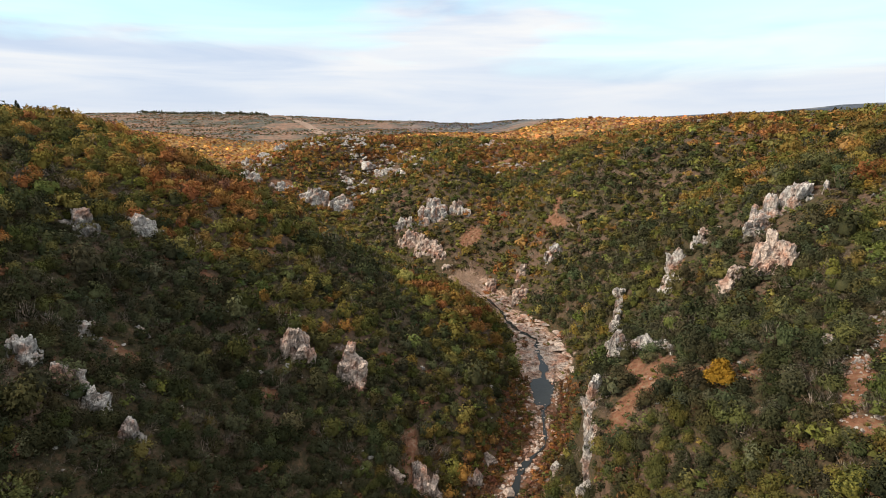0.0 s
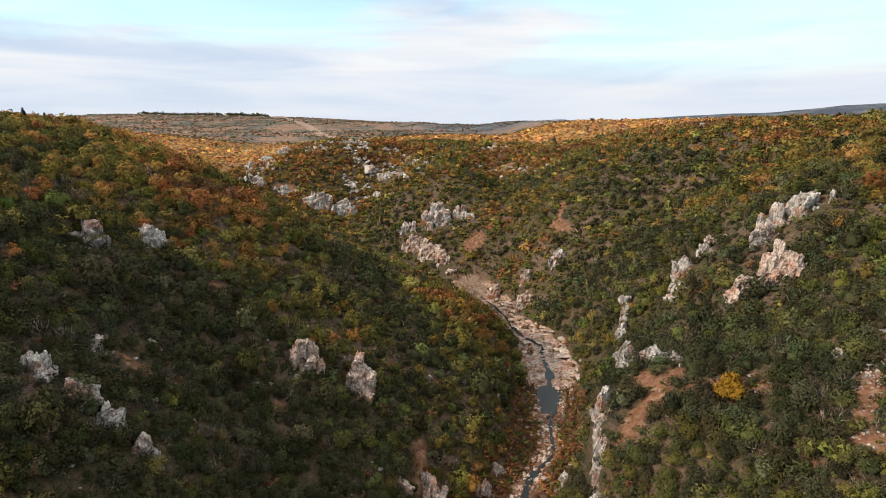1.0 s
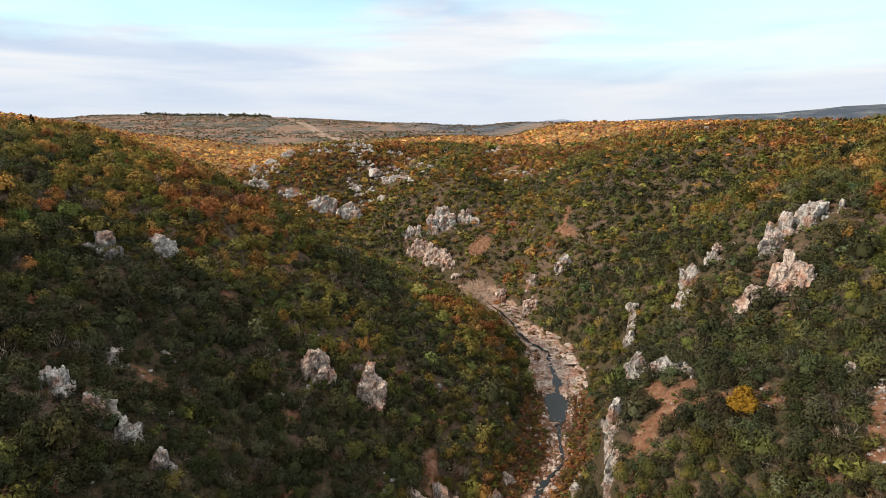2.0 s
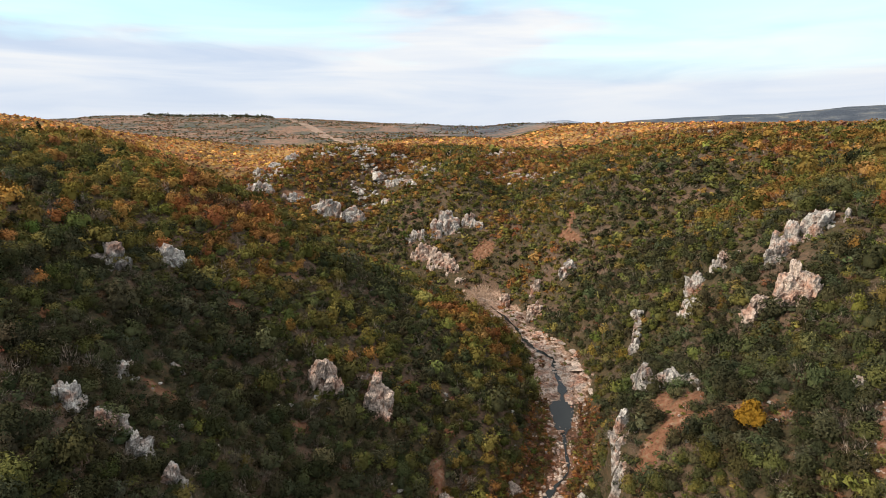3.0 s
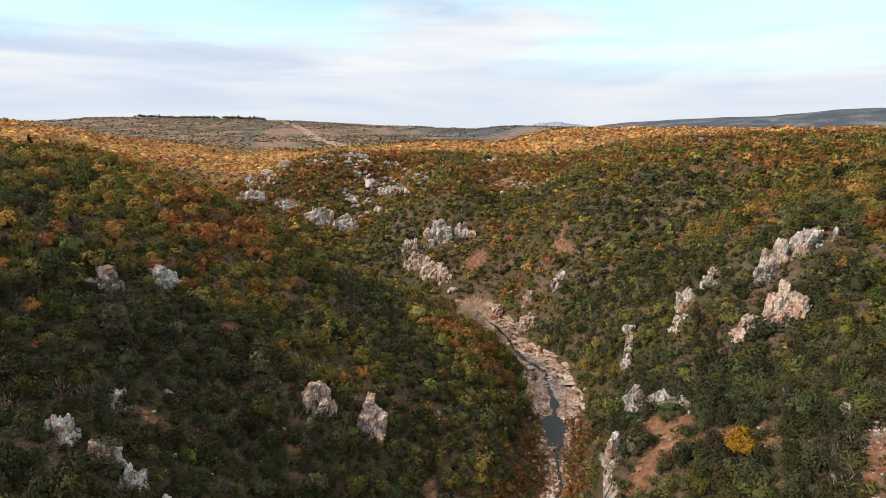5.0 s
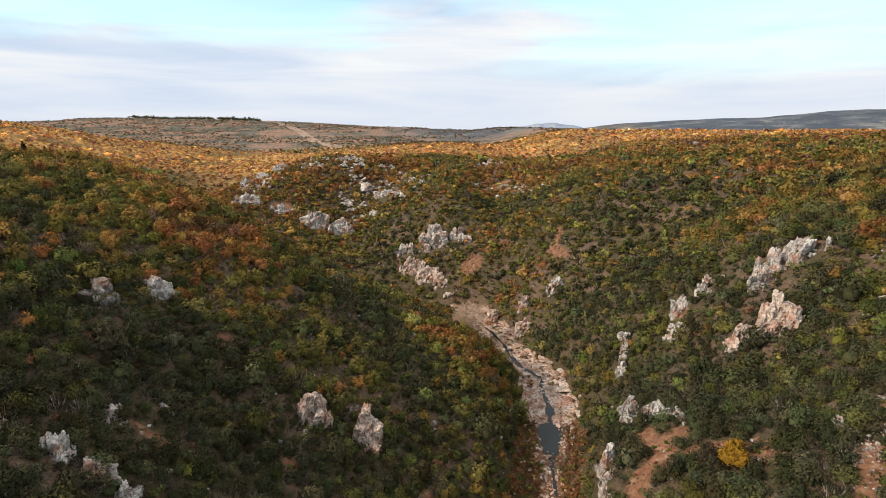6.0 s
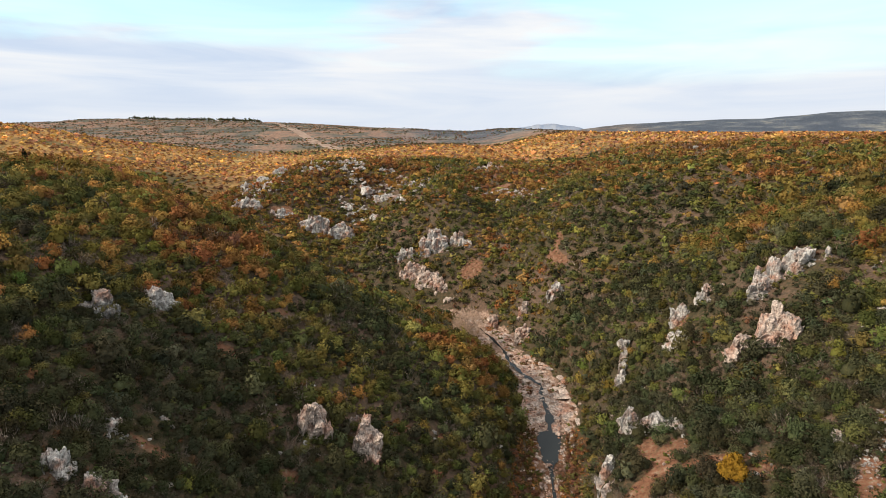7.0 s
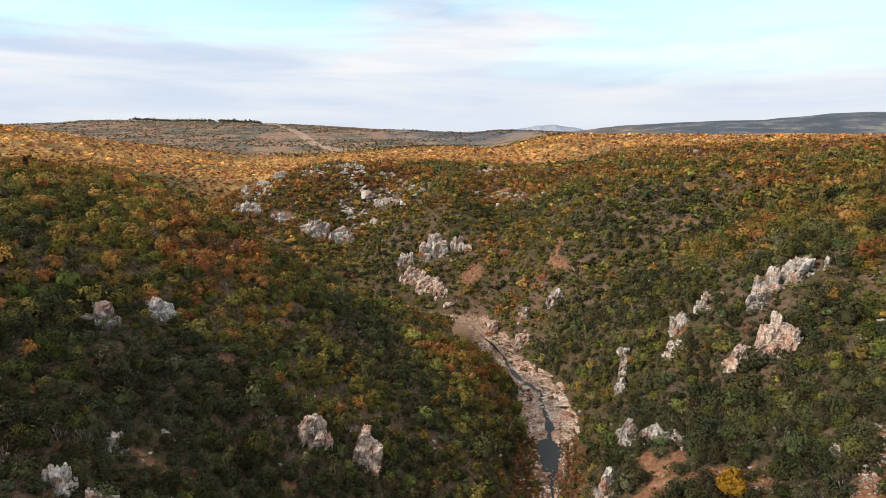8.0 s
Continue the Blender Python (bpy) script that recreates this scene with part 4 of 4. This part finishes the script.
def tufts():
    """Small shrubs and dry tufts creeping over the bare red ground."""
    r = np.random.default_rng(19)
    x, y = r.uniform(-80, 100, 90000), r.uniform(80, 430, 90000)
    c = clearing(x, y)
    keep = (c > 0.35) & (r.random(len(x)) < 0.75 - 0.6 * c)
    x, y = x[keep], y[keep]
    shapes = [crown(110 + s, 16, 0.4, 0) for s in range(4)]
    scatter("track_tufts", "dry tufts and small shrubs on the bare red ground", (x, y, ground(x, y), r.choice((1, 2, 2, 6), len(x)), r), shapes, (0.3, 0.8), r, (0.6, 1.0), bare_crown(8, 60, 0.02))


woods()
tufts()
lone_tree(62.4, 122, 4.4, 5.2, (0.29, 0.165, 0.025), "bright yellow oak beside the red track", 901)
bare_tree(13, 322, 20, 31, "pale leafless tree beside the stream bend", 0.8)
bare_tree(8, 318, 12, 32, "pale leafless tree beside the stream bend", 0.8)
for i, (px, py) in enumerate(((-189, 311), (-194, 308), (-200, 281), (-192, 284), (-204, 288), (-210, 290), (-182, 316))):
    conifer(px, py, 5.6 + (i * 37 % 5) * 0.4, 60 + i)


# ---- the far hills ----
def far_things():
    r = np.random.default_rng(91)
    # rows of pines along the crest of the far hill
    x = np.r_[r.uniform(-1240, -905, 260), r.uniform(-885, -715, 190)]
    y = 2440 + r.uniform(-25, 25, len(x))
    far = [crown(80 + s, 6, 0.65, 1) for s in range(6)]
    scatter("far_pines", "dark rows of pines on the far crest", (x, y, ground(x, y), np.zeros(len(x), int), r), far, (3.4, 5.6), r, (0.9, 1.4))
    speck = [crown(130 + s, 4, 0.8, 0) for s in range(6)]
    x, y = r.uniform(-1700, 350, 16000), r.uniform(1350, 2400, 16000)
    keep = ripple2(x, y, 210, 51) + 0.6 * ripple2(x, y, 70, 52) > -0.25
    x, y = x[keep], y[keep]
    scatter("oak_woodland", "dark and russet scrub on the far hill", (x, y, ground(x, y), r.choice((0, 0, 0, 1, 6, 6, 5), len(x)), r), speck, (1.6, 3.2), r, (0.5, 0.8))
    # a pale track running down the far hill
    s = np.linspace(0, 1, 90)
    cx, cy = -665 + 445 * s + 18 * np.sin(5 * s), 2400 - 980 * s
    verts = np.concatenate([np.c_[cx + side, cy, ground(cx + side, cy) + 1.2] for side in (-16, 0, 16)])
    i = np.arange(89)
    faces = np.r_[np.c_[i, i + 90, i + 91, i + 1], np.c_[i + 90, i + 180, i + 181, i + 91]]
    tagged(link("track", verts, faces, TRACK, True), "pale dirt track down the far hill", "track", kind="structure")
    # mountains on the skyline, blue from haze put into their colour
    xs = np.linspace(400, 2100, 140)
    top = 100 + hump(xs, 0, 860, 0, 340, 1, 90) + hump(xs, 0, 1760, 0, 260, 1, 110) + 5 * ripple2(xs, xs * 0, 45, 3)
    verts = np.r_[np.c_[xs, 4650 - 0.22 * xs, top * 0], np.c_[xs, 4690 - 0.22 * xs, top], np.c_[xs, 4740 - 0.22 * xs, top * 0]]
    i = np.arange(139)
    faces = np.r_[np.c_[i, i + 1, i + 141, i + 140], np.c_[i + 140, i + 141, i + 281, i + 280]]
    tagged(link("backdrop", verts, faces, HAZE_BLUE, True), "mountains on the skyline, painted haze-blue", "mountains", kind="structure")


def beam(a, b, w):
    """A square bar from a to b."""
    a, b = np.array(a, float), np.array(b, float)
    way = (b - a) / np.linalg.norm(b - a)
    side = np.cross(way, (0.3, 0.9, 0.2))
    side *= w / 2 / np.linalg.norm(side)
    up = np.cross(way, side)
    verts = np.array([e + i * side + j * up for e in (a, b) for i, j in ((-1, -1), (1, -1), (1, 1), (-1, 1))])
    return verts, np.array([(0, 1, 5, 4), (1, 2, 6, 5), (2, 3, 7, 6), (3, 0, 4, 7), (3, 2, 1, 0), (4, 5, 6, 7)])


def pylon(x, y, tall):
    thing = new("power_pylon")
    thing.location = (x, y, float(ground(x, y)[0]) - 0.5)
    tagged(thing, "grey steel lattice power pylon on the far hill", "pylon")
    w = tall * 0.11
    for i, j in ((-1, -1), (1, -1), (1, 1), (-1, 1)):
        link("leg", *beam((i * w, j * w, 0), (i * 0.3, j * 0.3, tall), 0.6), STEEL).parent = thing
        link("brace", *beam((i * w, j * w, 0), (-i * w * 0.6, j * w * 0.6, tall * 0.42), 0.35), STEEL).parent = thing
    for k in (0.72, 0.84, 0.95):
        link("crossarm", *beam((-tall * 0.17, 0, tall * k), (tall * 0.17, 0, tall * k), 0.5), STEEL).parent = thing


def shelter(x, y):
    """A low whitewashed hut and a white post on the plateau."""
    z = float(ground(x, y)[0])
    hut = new("stone_hut")
    hut.location = (x, y, z)
    tagged(hut, "small pale stone hut in a clearing on the plateau", "hut")
    link("wall", *beam((-3, 0, 0.9), (3, 0, 0.9), 2.4), DIRT_WALL).parent = hut
    link("roof", *beam((-3.4, 0, 2.3), (3.4, 0, 2.3), 0.6), TRACK).parent = hut
    post = link("white_post", *beam((0, 0, -0.3), (0, 0, 4.2), 0.6), DIRT_WALL)
    post.location = (x - 7, y, z)
    tagged(post, "white marker post beside the stone hut", "post")


def steel(k):
    return k.surface(k.ramp(k.noise(0.8, 3), (0.4, (0.16, 0.17, 0.18)), (0.6, (0.24, 0.25, 0.26))), 0.5)


def whitewash(k):
    return k.surface(k.ramp(k.noise(1.5, 5), (0.4, (0.45, 0.43, 0.40)), (0.6, (0.60, 0.58, 0.54))), 0.9)


# the blue is distance haze painted into the base colour
def hazed_hills(k):
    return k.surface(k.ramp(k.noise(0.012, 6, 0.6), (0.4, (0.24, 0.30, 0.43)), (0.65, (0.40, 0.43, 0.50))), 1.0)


def dirt(k):
    return k.surface(k.ramp(k.noise(0.05, 6, 0.6), (0.35, (0.22, 0.14, 0.10)), (0.65, (0.36, 0.26, 0.20))), 0.95)


TRACK, HAZE_BLUE = material("dirt track", dirt), material("hazed hills", hazed_hills)
STEEL, DIRT_WALL = material("steel", steel), material("whitewash", whitewash)
far_things()
pylon(1947, 3300, 32)
shelter(249, 577)
